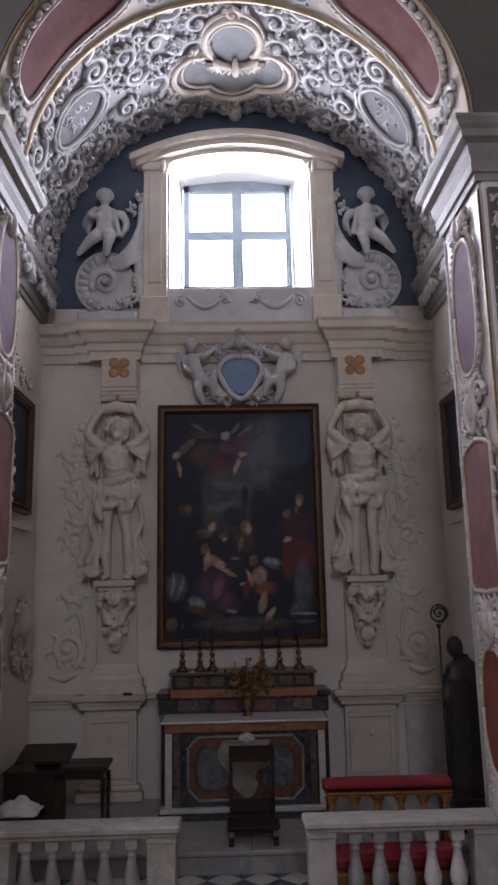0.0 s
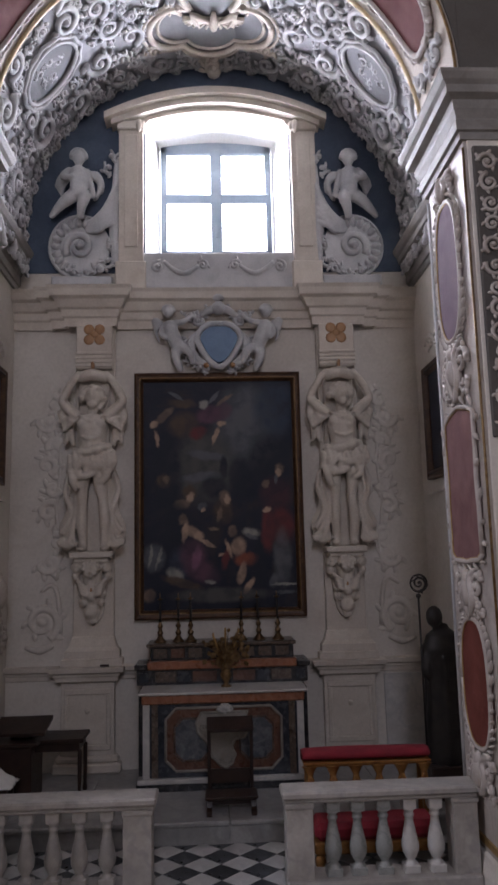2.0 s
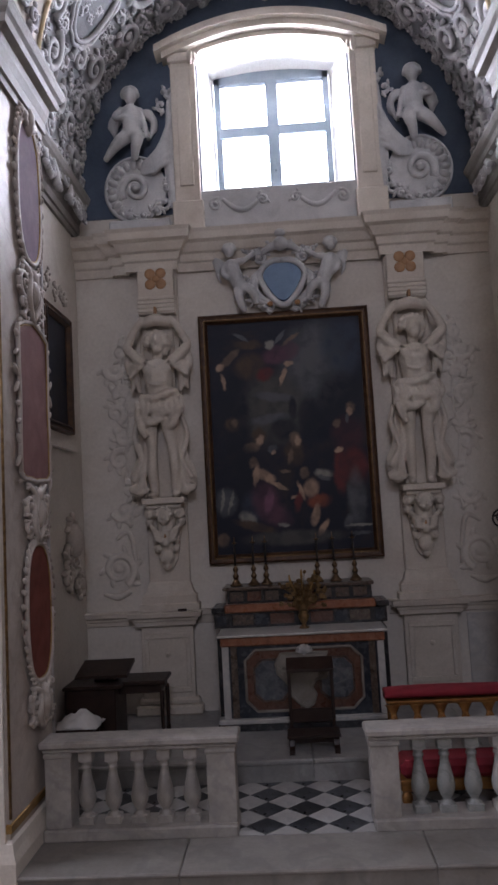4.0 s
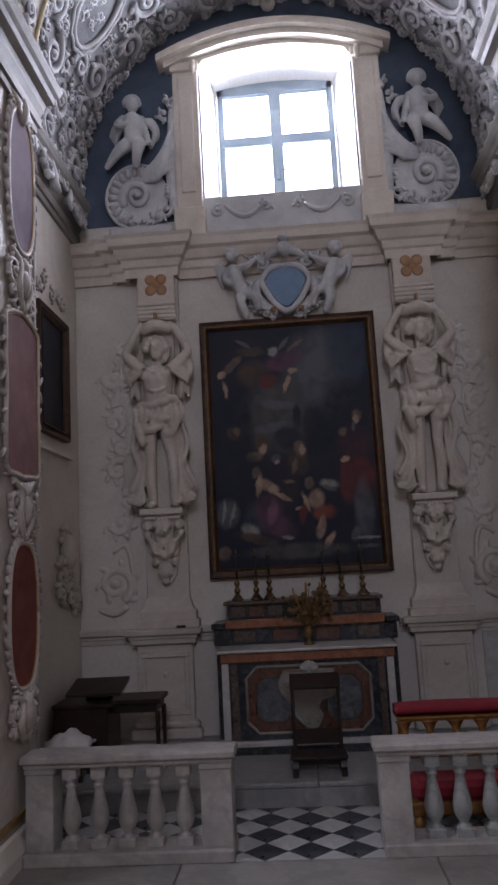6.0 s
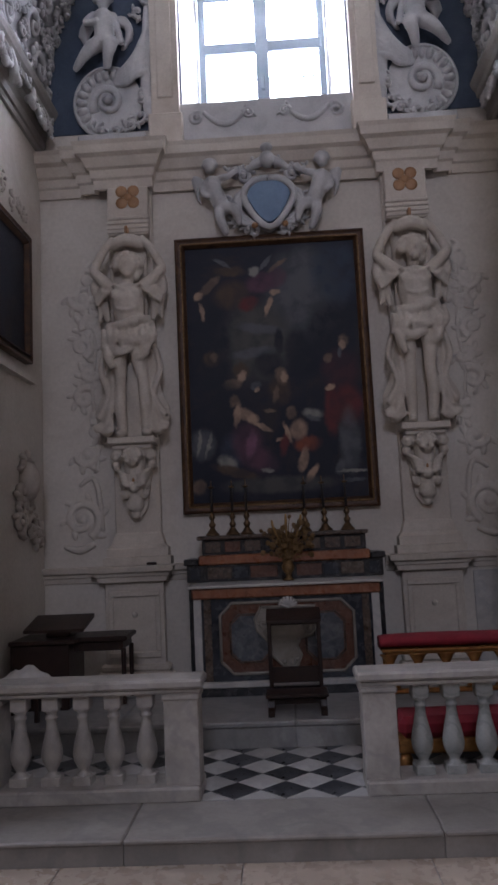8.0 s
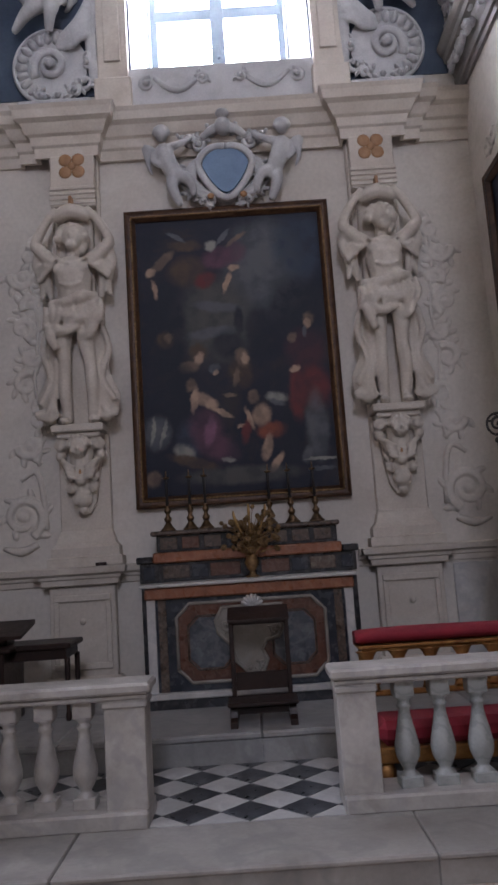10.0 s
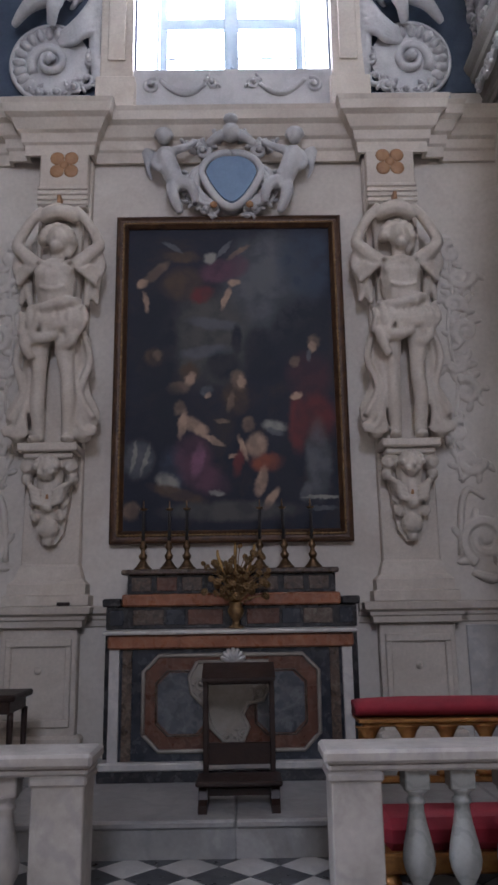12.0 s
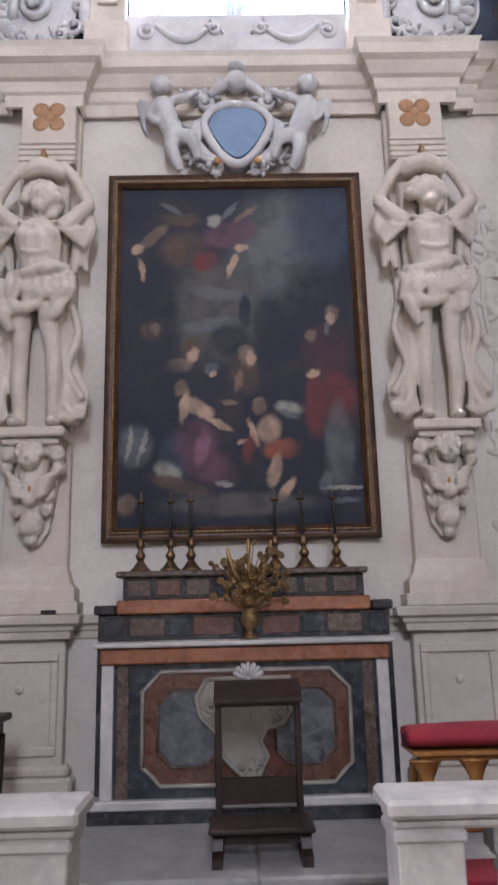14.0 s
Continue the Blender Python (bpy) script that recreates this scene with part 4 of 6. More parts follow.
aed = thing("window_surround", "cream stucco window surround with pilasters and curved pediment", "surround", at=(0, 0, 0))
for a, b in ((-1.21, -0.90), (0.975, 1.29)):
    s = Shape().box(a, b, YB - 0.10, YB - 0.012, 6.02, 8.27, 0.01)
    s.box(a + 0.07, b - 0.07, YB - 0.125, YB - 0.10, 6.6, 8.1, 0.012)
    s.box(a - 0.03, b + 0.03, YB - 0.16, YB - 0.012, 6.02, 6.40, 0.012).box(a - 0.02, b + 0.02, YB - 0.14, YB - 0.012, 8.17, 8.29, 0.012)
    part("pilaster", s, STUCCO, aed)
N = 28
ped = lambda x, z: z + 0.37 * (1 - ((x - 0.025) / 1.42) ** 2)
for nm, z0, z1, y0, y1, half in (("pediment_cornice", 8.26, 8.35, 0.012, 0.26, 1.40), ("pediment_bed", 8.18, 8.26, 0.012, 0.18, 1.32)):
    s = Shape()
    up = [(0.025 - half + 2 * half * k / N) for k in range(N + 1)]
    s.prism([(x, ped(x, z0 - 0.03)) for x in up] + [(x, ped(x, z1 - 0.03)) for x in up[::-1]], back, y0, y1)
    part(nm, s, STUCCO, aed)
s = Shape()
up = [(-1.18 + 2.42 * k / N) for k in range(N + 1)]
for a, b in zip(up[:-1], up[1:]):
    low = lambda x: arch_z(x) if WX0 < x < WX1 else 8.20
    s.prism([(a, low(a) + 0.002), (b, low(b) + 0.002), (b, max(low(b) + 0.004, ped(b, 8.16))), (a, max(low(a) + 0.004, ped(a, 8.16)))], back, 0.015, 0.07)
part("tympanum", s, STUCCO, aed)
s = Shape().box(-0.92, 0.99, YB - 0.06, YB - 0.012, 6.02, 6.545, 0.01)
for sg in (-1, 1):
    m2 = lambda u, v, h, sg=sg: back(0.035 + sg * u, v, h)
    acanthus(s, m2, 0.76, 6.36, 0.09, 1.5, 2.0, -1, 0.025, 0, 18, 0.07)
    s.tube([(0.68 - 0.42 * k / 16, 6.42 - 0.15 * math.sin(math.pi * (k / 16) * 0.9) , 0.07) for k in range(17)], [0.022 + 0.012 * math.sin(math.pi * k / 16) for k in range(17)], 7, m2)
    acanthus(s, m2, 0.20, 6.38, 0.075, 1.4, 0.4, 1, 0.024, 2, 18, 0.07)
part("apron", s, STUCCO_GREY, aed)
for x in (-0.95, 1.03):
    part("drop", Shape().tube([(x, YB - 0.15, 8.28), (x, YB - 0.17, 8.2), (x, YB - 0.15, 8.12)], [0.03, 0.04, 0.02]), STUCCO, aed)


def lunette_volute(mirror):
    m = lambda u, v, h: back(0.02 + mirror * (1.71 + (u - 1.78) * 0.93), v, h)
    t = thing("volute", "grey stucco volute with beads on the lunette ledge", "volute", "lunette volutes")
    part("ledge", Shape().box(*sorted((0.02 + mirror * 1.3, 0.02 + mirror * 2.04)), YB - 0.14, YB - 0.012, 6.02, 6.22, 0.015), STUCCO_GREY, t)
    s = Shape()
    acanthus(s, m, 1.78, 6.62, 0.20, 1.7, -0.6, 1, 0.05, 0, 34, 0.09, 8)
    part("scroll", s, STUCCO_GREY, t)
    part("back_plate", Shape().prism(oval(1.78, 6.62, 0.40, 0.41, 30), m, 0.012, 0.06), STUCCO_GREY, t)
    part("outer_rim", Shape().tube([(1.78 + 0.40 * math.cos(math.radians(d)), 6.62 + 0.41 * math.sin(math.radians(d)), 0.06) for d in range(-80, 131, 10)], 0.022, 6, m), STUCCO_GREY, t)
    for i in range(11):
        a = math.radians(-50 + i * 17)
        part("bead", Shape().ball((1.78 + 0.315 * math.cos(a), 6.62 + 0.32 * math.sin(a), 0.065), (0.075, 0.045, 0.05), 8, 5, m, a), STUCCO_GREY, t)
    s = Shape()
    for k in range(6):
        e = k / 5
        s.tube([(1.74 - 0.05 * e, 6.92 - 0.1 * e, 0.05), (1.58 - 0.06 * e, 6.96 - 0.16 * e, 0.12), (1.42 + 0.02 * e, 7.12 - 0.26 * e, 0.14), (1.32, 7.38 - 0.45 * e, 0.10), (1.29 + 0.05 * e, 7.56 - 0.60 * e, 0.03)], [0.022, 0.034, 0.038, 0.034, 0.012], 8, m)
    s.tube([(1.30, 6.4, 0.04), (1.33, 6.9, 0.05), (1.31, 7.3, 0.05), (1.30, 7.7, 0.04), (1.28, 7.85, 0.02)], [0.06, 0.075, 0.06, 0.04, 0.02], 8, m)
    sculpted("acanthus_leaf", s, STUCCO_GREY, "", "", 0.011, 1, parent=t)
    for u, v, r, w in ((1.40, 6.42, 0.10, -1), (1.38, 6.62, 0.08, 1), (1.40, 7.66, 0.07, 1), (1.36, 7.82, 0.05, -1), (1.52, 6.32, 0.08, 1), (1.70, 6.28, 0.07, -1), (1.88, 6.28, 0.06, 1)):
        s = Shape()
        acanthus(s, m, u, v, r, 1.2, v * 3, w, 0.032, 3, 14, 0.08)
        part("leaf", s, STUCCO_GREY, t)


def lunette_putto(mirror):
    m = lambda u, v, h: back(0.0 + mirror * (1.70 + (u - 1.72) * 0.84), 7.28 + (v - 7.28) * 0.9, h * 0.9)
    s = Shape()
    s.tube([(1.72, 7.24, 0.17), (1.715, 7.36, 0.20), (1.715, 7.5, 0.19), (1.72, 7.64, 0.18)], [0.125, 0.125, 0.125, 0.11], 12, m)
    s.tube([(1.72, 7.62, 0.18), (1.715, 7.74, 0.2)], [0.06, 0.055], 8, m)
    s.ball((1.71, 7.79, 0.22), (0.095, 0.11, 0.10), 12, 9, m)
    for i in range(8):
        a = math.pi * i / 7
        s.ball((1.715 + 0.10 * math.cos(a), 7.815 + 0.09 * math.sin(a), 0.20), (0.045, 0.042, 0.07), place=m)
    s.tube([(1.83, 7.63, 0.18), (1.93, 7.56, 0.19), (1.945, 7.52, 0.2), (1.86, 7.47, 0.27), (1.76, 7.48, 0.31)], [0.06, 0.05, 0.048, 0.042, 0.035], 8, m)
    s.tube([(1.60, 7.62, 0.18), (1.545, 7.45, 0.19), (1.50, 7.30, 0.22), (1.47, 7.19, 0.22)], [0.058, 0.05, 0.04, 0.04], 8, m)
    s.tube([(1.78, 7.26, 0.18), (1.88, 7.16, 0.23), (1.97, 7.08, 0.22), (2.06, 7.01, 0.17), (2.13, 6.95, 0.13)], [0.10, 0.09, 0.07, 0.055, 0.035], 9, m)
    s.tube([(1.66, 7.26, 0.18), (1.62, 7.16, 0.26), (1.65, 7.06, 0.26), (1.69, 6.93, 0.16)], [0.10, 0.09, 0.075, 0.05], 9, m)
    for i in range(6):
        s.tube([(1.62, 7.62, 0.08), (1.47 - 0.01 * i, 7.63 - 0.03 * i, 0.07), (1.385 + 0.018 * i, 7.50 - 0.045 * i, 0.05), (1.38 + 0.03 * i, 7.36 - 0.02 * i, 0.03)], [0.035, 0.04, 0.035, 0.018], 6, m)
        s.tube([(1.84, 7.60, 0.08), (1.95, 7.62 - 0.03 * i, 0.07), (2.04 - 0.01 * i, 7.56 - 0.04 * i, 0.04), (2.09 - 0.02 * i, 7.46 - 0.03 * i, 0.02)], [0.035, 0.04, 0.035, 0.018], 6, m)
    return s


for mirror in (-1, 1):
    lunette_volute(mirror)
    sculpted("lunette_statue", lunette_putto(mirror), STUCCO_GREY, "grey-white stucco winged figure against the blue lunette", "statue", 0.016, 2, "lunette figures")

# ---------------------------------------------------------------- the altarpiece
def oil_paint():
    """Dark canvas with soft plain patches of paint."""
    m = CANVAS_DARK.copy()
    m.name = "altarpiece_paint"
    nt = m.node_tree
    Nn, L = nt.nodes, nt.links
    bsdf = Nn["Principled BSDF"]
    base = bsdf.inputs["Base Color"].links[0].from_socket
    tc = Nn.new("ShaderNodeTexCoord")
    co = tc.outputs["Object"]
    for scale, amount in ((3.0, 0.03), (9.0, 0.05), (26.0, 0.035)):
        nz = Nn.new("ShaderNodeTexNoise")
        nz.inputs["Scale"].default_value, nz.inputs["Detail"].default_value = scale, 3.0
        L.new(tc.outputs["Object"], nz.inputs["Vector"])
        sub = Nn.new("ShaderNodeVectorMath")
        sub.operation = "SUBTRACT"
        L.new(nz.outputs["Color"], sub.inputs[0])
        sub.inputs[1].default_value = (0.5, 0.5, 0.5)
        ma = Nn.new("ShaderNodeVectorMath")
        ma.operation = "MULTIPLY_ADD"
        L.new(sub.outputs[0], ma.inputs[0])
        ma.inputs[1].default_value = (amount, 0, amount)
        L.new(co, ma.inputs[2])
        co = ma.outputs[0]
    nz2 = Nn.new("ShaderNodeTexNoise")
    nz2.inputs["Scale"].default_value, nz2.inputs["Detail"].default_value = 7.0, 6.0
    L.new(co, nz2.inputs["Vector"])
    fr = Nn.new("ShaderNodeMapRange")
    fr.inputs["From Min"].default_value, fr.inputs["From Max"].default_value = 0.38, 0.6
    fr.inputs["To Min"].default_value = 0.55
    L.new(nz2.outputs["Fac"], fr.inputs["Value"])
    tones = {"flesh": (0.38, 0.26, 0.18, 1), "tan": (0.17, 0.118, 0.082, 1), "plum": (0.095, 0.042, 0.066, 1), "red": (0.115, 0.024, 0.024, 1), "white": (0.24, 0.235, 0.205, 1), "brown": (0.075, 0.048, 0.032, 1), "grey": (0.095, 0.10, 0.108, 1), "blue": (0.030, 0.042, 0.066, 1), "rust": (0.22, 0.06, 0.03, 1), "olive": (0.075, 0.072, 0.066, 1), "wine": (0.055, 0.022, 0.030, 1), "rose": (0.20, 0.09, 0.14, 1), "dark": (0.012, 0.015, 0.024, 1)}
    sky = [("grey", .35, 4.35, .36, .46, 0), ("olive", -.18, 3.85, .36, .40, 0), ("grey", -.22, 3.72, .24, .05, -.1), ("grey", -.14, 3.98, .22, .05, .15), ("grey", .32, 4.45, .18, .13, -.4), ("dark", .62, 3.95, .26, .30, .3), ("dark", .26, 3.72, .13, .22, 0), ("dark", -.06, 3.60, .14, .12, 0), ("dark", -.62, 3.75, .17, .62, 0), ("brown", -.42, 4.36, .17, .14, -.3), ("blue", .70, 4.55, .24, .32, 0), ("dark", .06, 3.83, .045, .13, 0)]
    air = [("tan", -.66, 4.46, .15, .042, -.75), ("flesh", -.765, 4.36, .055, .04, -.4), ("flesh", -.735, 4.19, .026, .085, -.15), ("brown", -.42, 4.62, .15, .05, .1), ("plum", -.10, 4.47, .15, .10, -.2), ("white", -.17, 4.60, .05, .055, .6), ("red", -.24, 4.25, .10, .075, -.4), ("flesh", -.03, 4.22, .026, .10, .35), ("flesh", .04, 4.37, .05, .03, -.2), ("plum", .06, 4.52, .11, .09, -.7), ("grey", -.05, 4.68, .10, .02, -.9), ("tan", .08, 4.66, .11, .025, -.6), ("grey", -.5, 4.72, .10, .02, .5)]
    middle = [("brown", -.35, 3.54, .085, .075, .1), ("flesh", -.345, 3.48, .042, .06, .35), ("tan", -.45, 3.40, .09, .055, -.2), ("brown", -.66, 3.68, .08, .08, 0), ("tan", -.62, 3.70, .036, .05, 0), ("dark", -.52, 3.15, .13, .28, 0), ("brown", .05, 3.31, .10, .14, 0), ("tan", .07, 3.46, .06, .085, 0), ("flesh", .095, 3.45, .034, .05, 0), ("tan", .0, 3.27, .026, .09, .2), ("grey", -.20, 3.37, .05, .045, -.6), ("flesh", -.19, 3.33, .034, .02, -.8), ("tan", -.07, 3.10, .055, .022, .1)]
    lower = [("blue", -.48, 2.68, .11, .19, 0), ("plum", -.32, 2.80, .15, .17, .1), ("plum", -.23, 2.62, .20, .12, .5), ("rose", -.28, 2.76, .05, .13, .2), ("tan", -.44, 3.22, .045, .06, .5), ("flesh", -.41, 3.08, .034, .12, .2), ("flesh", -.31, 3.06, .12, .055, .5), ("flesh", -.15, 2.94, .10, .026, .55), ("white", -.12, 2.48, .06, .026, .1), ("tan", .145, 3.07, .052, .06, 0), ("flesh", .21, 2.89, .08, .10, .3), ("flesh", .10, 2.86, .024, .10, -.3), ("flesh", .03, 2.80, .05, .02, -.2)]
    wing = [("white", .37, 3.05, .10, .045, .15), ("grey", .38, 3.00, .08, .028, .3), ("rust", .30, 2.74, .13, .075, -.1), ("red", .06, 2.74, .04, .11, .2), ("flesh", .25, 2.58, .045, .12, .3), ("flesh", .33, 2.43, .036, .10, .6), ("dark", .47, 2.70, .07, .3, 0)]
    sides = [("wine", .68, 3.50, .17, .19, 0), ("tan", .73, 3.80, .05, .06, 0), ("flesh", .715, 3.76, .034, .045, 0), ("grey", .69, 3.68, .022, .05, 0), ("tan", .56, 3.62, .036, .05, .4), ("red", .74, 3.12, .14, .20, 0), ("red", .57, 3.08, .075, .24, 0), ("flesh", .565, 3.32, .05, .034, -.5), ("grey", .735, 2.76, .10, .30, 0)]
    foot = [("grey", .63, 2.48, .05, .08, .3), ("white", .75, 2.44, .14, .014, 0), ("grey", .75, 2.35, .12, .02, 0), ("grey", -.78, 2.78, .12, .15, .25), ("white", -.82, 2.80, .022, .12, .15), ("white", -.72, 2.77, .018, .12, .3), ("white", -.53, 2.58, .10, .065, .4), ("brown", -.45, 2.48, .22, .05, .3), ("tan", -.84, 2.34, .07, .07, 0), ("olive", .0, 2.33, .5, .08, 0)]
    patches = sky + air + middle + lower + wing + sides + foot
    for tone, x, z, rx, rz, turn in patches:
        mp = Nn.new("ShaderNodeMapping")
        mp.vector_type = "TEXTURE"
        mp.inputs["Location"].default_value = (x, 0, z - 3.53)
        mp.inputs["Rotation"].default_value = (0, turn, 0)
        mp.inputs["Scale"].default_value = (rx * 1.12, 1, rz * 1.12)
        L.new(co, mp.inputs["Vector"])
        ln = Nn.new("ShaderNodeVectorMath")
        ln.operation = "LENGTH"
        L.new(mp.outputs["Vector"], ln.inputs[0])
        mr = Nn.new("ShaderNodeMapRange")
        mr.interpolation_type = "SMOOTHSTEP"
        mr.inputs["From Min"].default_value, mr.inputs["From Max"].default_value = 1.25, 0.6
        L.new(ln.outputs["Value"], mr.inputs["Value"])
        fold = Nn.new("ShaderNodeMath")
        fold.operation = "MULTIPLY"
        L.new(mr.outputs["Result"], fold.inputs[0])
        L.new(fr.outputs["Result"], fold.inputs[1])
        mx = Nn.new("ShaderNodeMix")
        mx.data_type = "RGBA"
        L.new(fold.outputs["Value"], mx.inputs["Factor"])
        L.new(base, mx.inputs["A"])
        mx.inputs["B"].default_value = tones[tone]
        base = mx.outputs["Result"]
    L.new(base, bsdf.inputs["Base Color"])
    return m


def framed(name, label, w, h, fw, canvas, place_m, frame_mat, inner_mat, category="painting", group=""):
    p = thing(name, label, category, group, at=place_m)
    c = part("canvas", Shape().box(-w / 2 + fw * 0.8, w / 2 - fw * 0.8, -0.03, -0.005, -h / 2 + fw * 0.8, h / 2 - fw * 0.8, 0.002), canvas, p)
    prof = [(0, 0.0), (0, 0.075), (fw * 0.15, 0.085), (fw * 0.35, 0.07), (fw * 0.6, 0.065), (fw * 0.75, 0.08), (fw * 0.9, 0.06), (fw, 0.045), (fw, 0.0)]
    for k in range(4):
        a = (w / 2, h / 2) if k % 2 == 0 else (h / 2, w / 2)
        s = Shape()
        vs = []
        for e in (-1, 1):
            for o, d in prof:
                u, v = e * (a[0] - o), -(a[1] - o)
                for _ in range(k):
                    u, v = -v, u
                vs.append((u, -d, v))
        n = len(prof)
        fs = [(i, (i + 1) % n, n + (i + 1) % n, n + i) for i in range(n)] + [tuple(range(n)), tuple(range(n, 2 * n))[::-1]]
        part("frame_rail", s.add(vs, fs), frame_mat, p)
    q = fw * 0.62
    ring = [(-w / 2 + q, -h / 2 + q), (w / 2 - q, -h / 2 + q), (w / 2 - q, h / 2 - q), (-w / 2 + q, h / 2 - q)]
    for (a, b), (c2, d) in zip(ring, ring[1:] + ring[:1]):
        ln = math.hypot(c2 - a, d - b)
        count = 2 * int(ln / 0.035)
        beads = [(a + (c2 - a) * i / count, -0.076, b + (d - b) * i / count) for i in range(count + 1)]
        s = Shape().tube(beads, [0.013 if i % 2 else 0.005 for i in range(count + 1)], 6)
        part("beading", s, inner_mat, p)
    return p


framed("altarpiece", "large dark oil painting in a brown gilt frame", 2.0, 2.92, 0.105, oil_paint(), pose(-0.015, YB - 0.004, 3.537), FRAME_WOOD, OLD_GOLD)
for nm, place_m in (("west", pose(XL + 0.004, -1.0, 4.265, 0, 0, 90)), ("east", pose(XR - 0.004, -0.95, 4.245, 0, 0, -90))):
    framed("side_painting", "dark oil painting in a brown frame on the side wall", 0.92, 1.3, 0.10, CANVAS_DARK, place_m, FRAME_WOOD, BROWN_WOOD, group="side paintings")

wd = thing("wedge", "small dark wooden wedge lying on the ledge", "wedge", at=(-1.33, YB - 0.20, 1.591))
part("block", Shape().box(-0.05, 0.05, -0.03, 0.03, 0, 0.028, 0.004), WOOD, wd)

# ---------------------------------------------------------------- altar
altar = thing("altar", "inlaid marble altar with a red frieze and white borders", "altar", at=(0, 0, 0))
AF = -0.865
# the plinth's black stands in for the shadow strip below the white base
part("plinth", Shape().box(-0.91, 0.885, AF - 0.03, YB - 0.02, PRED, 0.515, 0.006), BLACK_MARBLE, altar)
part("base_strip", Shape().box(-0.90, 0.87, AF - 0.055, AF + 0.1, 0.515, 0.567, 0.01), WHITE_MARBLE, altar, "white marble base strip")
part("body", Shape().box(-0.84, 0.81, AF, YB - 0.02, 0.55, 1.29, 0.004), BLUE_MARBLE, altar)
for a, b, k in ((-0.845, -0.775, 1), (0.745, 0.815, 1)):
    part("white_strip", Shape().box(a, b, AF - 0.02, AF + 0.05, 0.555, 1.29, 0.004), WHITE_MARBLE, altar, "white marble border strip")
for a, b in ((-0.755, -0.69), (0.66, 0.725)):
    part("breccia_strip", Shape().box(a, b, AF - 0.006, AF + 0.03, 0.56, 1.285, 0.002), BRECCIA, altar, "speckled breccia inlay strip")
for a, b in ((-0.90, -0.845), (0.815, 0.875)):
    part("flank", Shape().box(a, b, -0.74, YB - 0.02, 0.50, 1.40, 0.006), BLACK_MARBLE, altar, "black marble flank")
part("frieze", Shape().box(-0.855, 0.825, AF - 0.045, YB - 0.02, 1.29, 1.385, 0.012), RED_MARBLE, altar, "red marble frieze")
part("mensa", Shape().box(-0.885, 0.855, AF - 0.085, YB - 0.02, 1.385, 1.412, 0.008), WHITE_MARBLE, altar, "white marble table slab")


def notched(x0, x1, z0, z1, r):
    """Rectangle whose corners are cut with small shoulders."""
    out = []
    for cx, cz, sx, sz in ((x0, z0, 1, 1), (x1, z0, -1, 1), (x1, z1, -1, -1), (x0, z1, 1, -1)):
        p = [(cx, cz + sz * r * 1.5), (cx + sx * r * 0.55, cz + sz * r), (cx + sx * r, cz + sz * r * 0.55), (cx + sx * r * 1.5, cz)]
        out += p if (sx * sz > 0) else p[::-1]
    return out


front = lambda u, v, h: (u, AF - h, v)
part("border_inlay", Shape().prism(notched(-0.60, 0.57, 0.64, 1.235, 0.07), front, -0.02, 0.008), DARK_RED_MARBLE, altar, "dark red marble panel")
s = Shape()
band(s, front, notched(-0.61, 0.58, 0.63, 1.245, 0.07), 0.014, 0.012, 6, True)
part("panel_moulding", s, CREAM_MARBLE, altar, "pale marble panel moulding")
for a, b in ((-0.51, -0.18), (0.16, 0.48)):
    part("blue_inlay", Shape().prism(notched(a, b, 0.74, 1.13, 0.05), front, 0.0, 0.014), PALE_BLUE_MARBLE, altar)
    s = Shape()
    band(s, front, notched(a - 0.012, b + 0.012, 0.728, 1.142, 0.05), 0.008, 0.010, 5, True)
    part("inlay_line", s, BRECCIA, altar)
s = Shape()
scroll = [(-0.24, 1.20), (0.24, 1.20), (0.20, 1.12), (0.235, 1.02), (0.20, 0.95), (0.10, 0.93), (0.06, 0.86), (0.10, 0.78), (0.06, 0.69), (0.0, 0.655), (-0.06, 0.69), (-0.15, 0.78), (-0.18, 0.9), (-0.28, 1.0), (-0.30, 1.1)]
s.prism(scroll, front, 0.0, 0.035)
band(s, front, scroll, 0.014, 0.035, 6, True)
for u, v, r, w in ((0.17, 1.0, 0.05, 1), (-0.22, 1.06, 0.06, -1), (0.06, 0.74, 0.04, 1), (-0.05, 0.72, 0.04, -1)):
    acanthus(s, front, u, v, r, 1.4, 0.5, w, 0.014, 3, 14, 0.035)
part("carved_cartouche", s, CREAM_MARBLE, altar, "cream-grey marble carved scroll cartouche")
shell = part("shell", Shape().ball((0.0, 1.20, 0.03), (0.03, 0.022, 0.02), 8, 5, front), WHITE_MARBLE, altar, "small white marble shell")
for i in range(7):
    a = math.radians(20 + i * 140 / 6)
    s = Shape().tube([(0.0, 1.20, 0.03), (0.05 * math.cos(a), 1.20 + 0.05 * math.sin(a), 0.05), (0.085 * math.cos(a), 1.20 + 0.085 * math.sin(a), 0.03)], [0.012, 0.018, 0.014], 6, front)
    part("rib", s, WHITE_MARBLE, shell)

grad = thing("gradine", "two-stepped inlaid marble candle shelf behind the altar table", "altar shelf", at=(0, 0, 0))
part("lower_step", Shape().box(-0.95, 0.92, -0.46, YB - 0.02, 1.412, 1.575, 0.006), BLACK_MARBLE, grad)
part("lower_ledge", Shape().box(-0.83, 0.80, -0.50, YB - 0.02, 1.575, 1.665, 0.012), RED_MARBLE, grad, "orange-red marble ledge")
part("end_cap", Shape().box(-0.975, -0.835, -0.49, YB - 0.02, 1.575, 1.635, 0.01), BLACK_MARBLE, grad)
part("end_cap", Shape().box(0.805, 0.945, -0.49, YB - 0.02, 1.575, 1.635, 0.01), BLACK_MARBLE, grad)
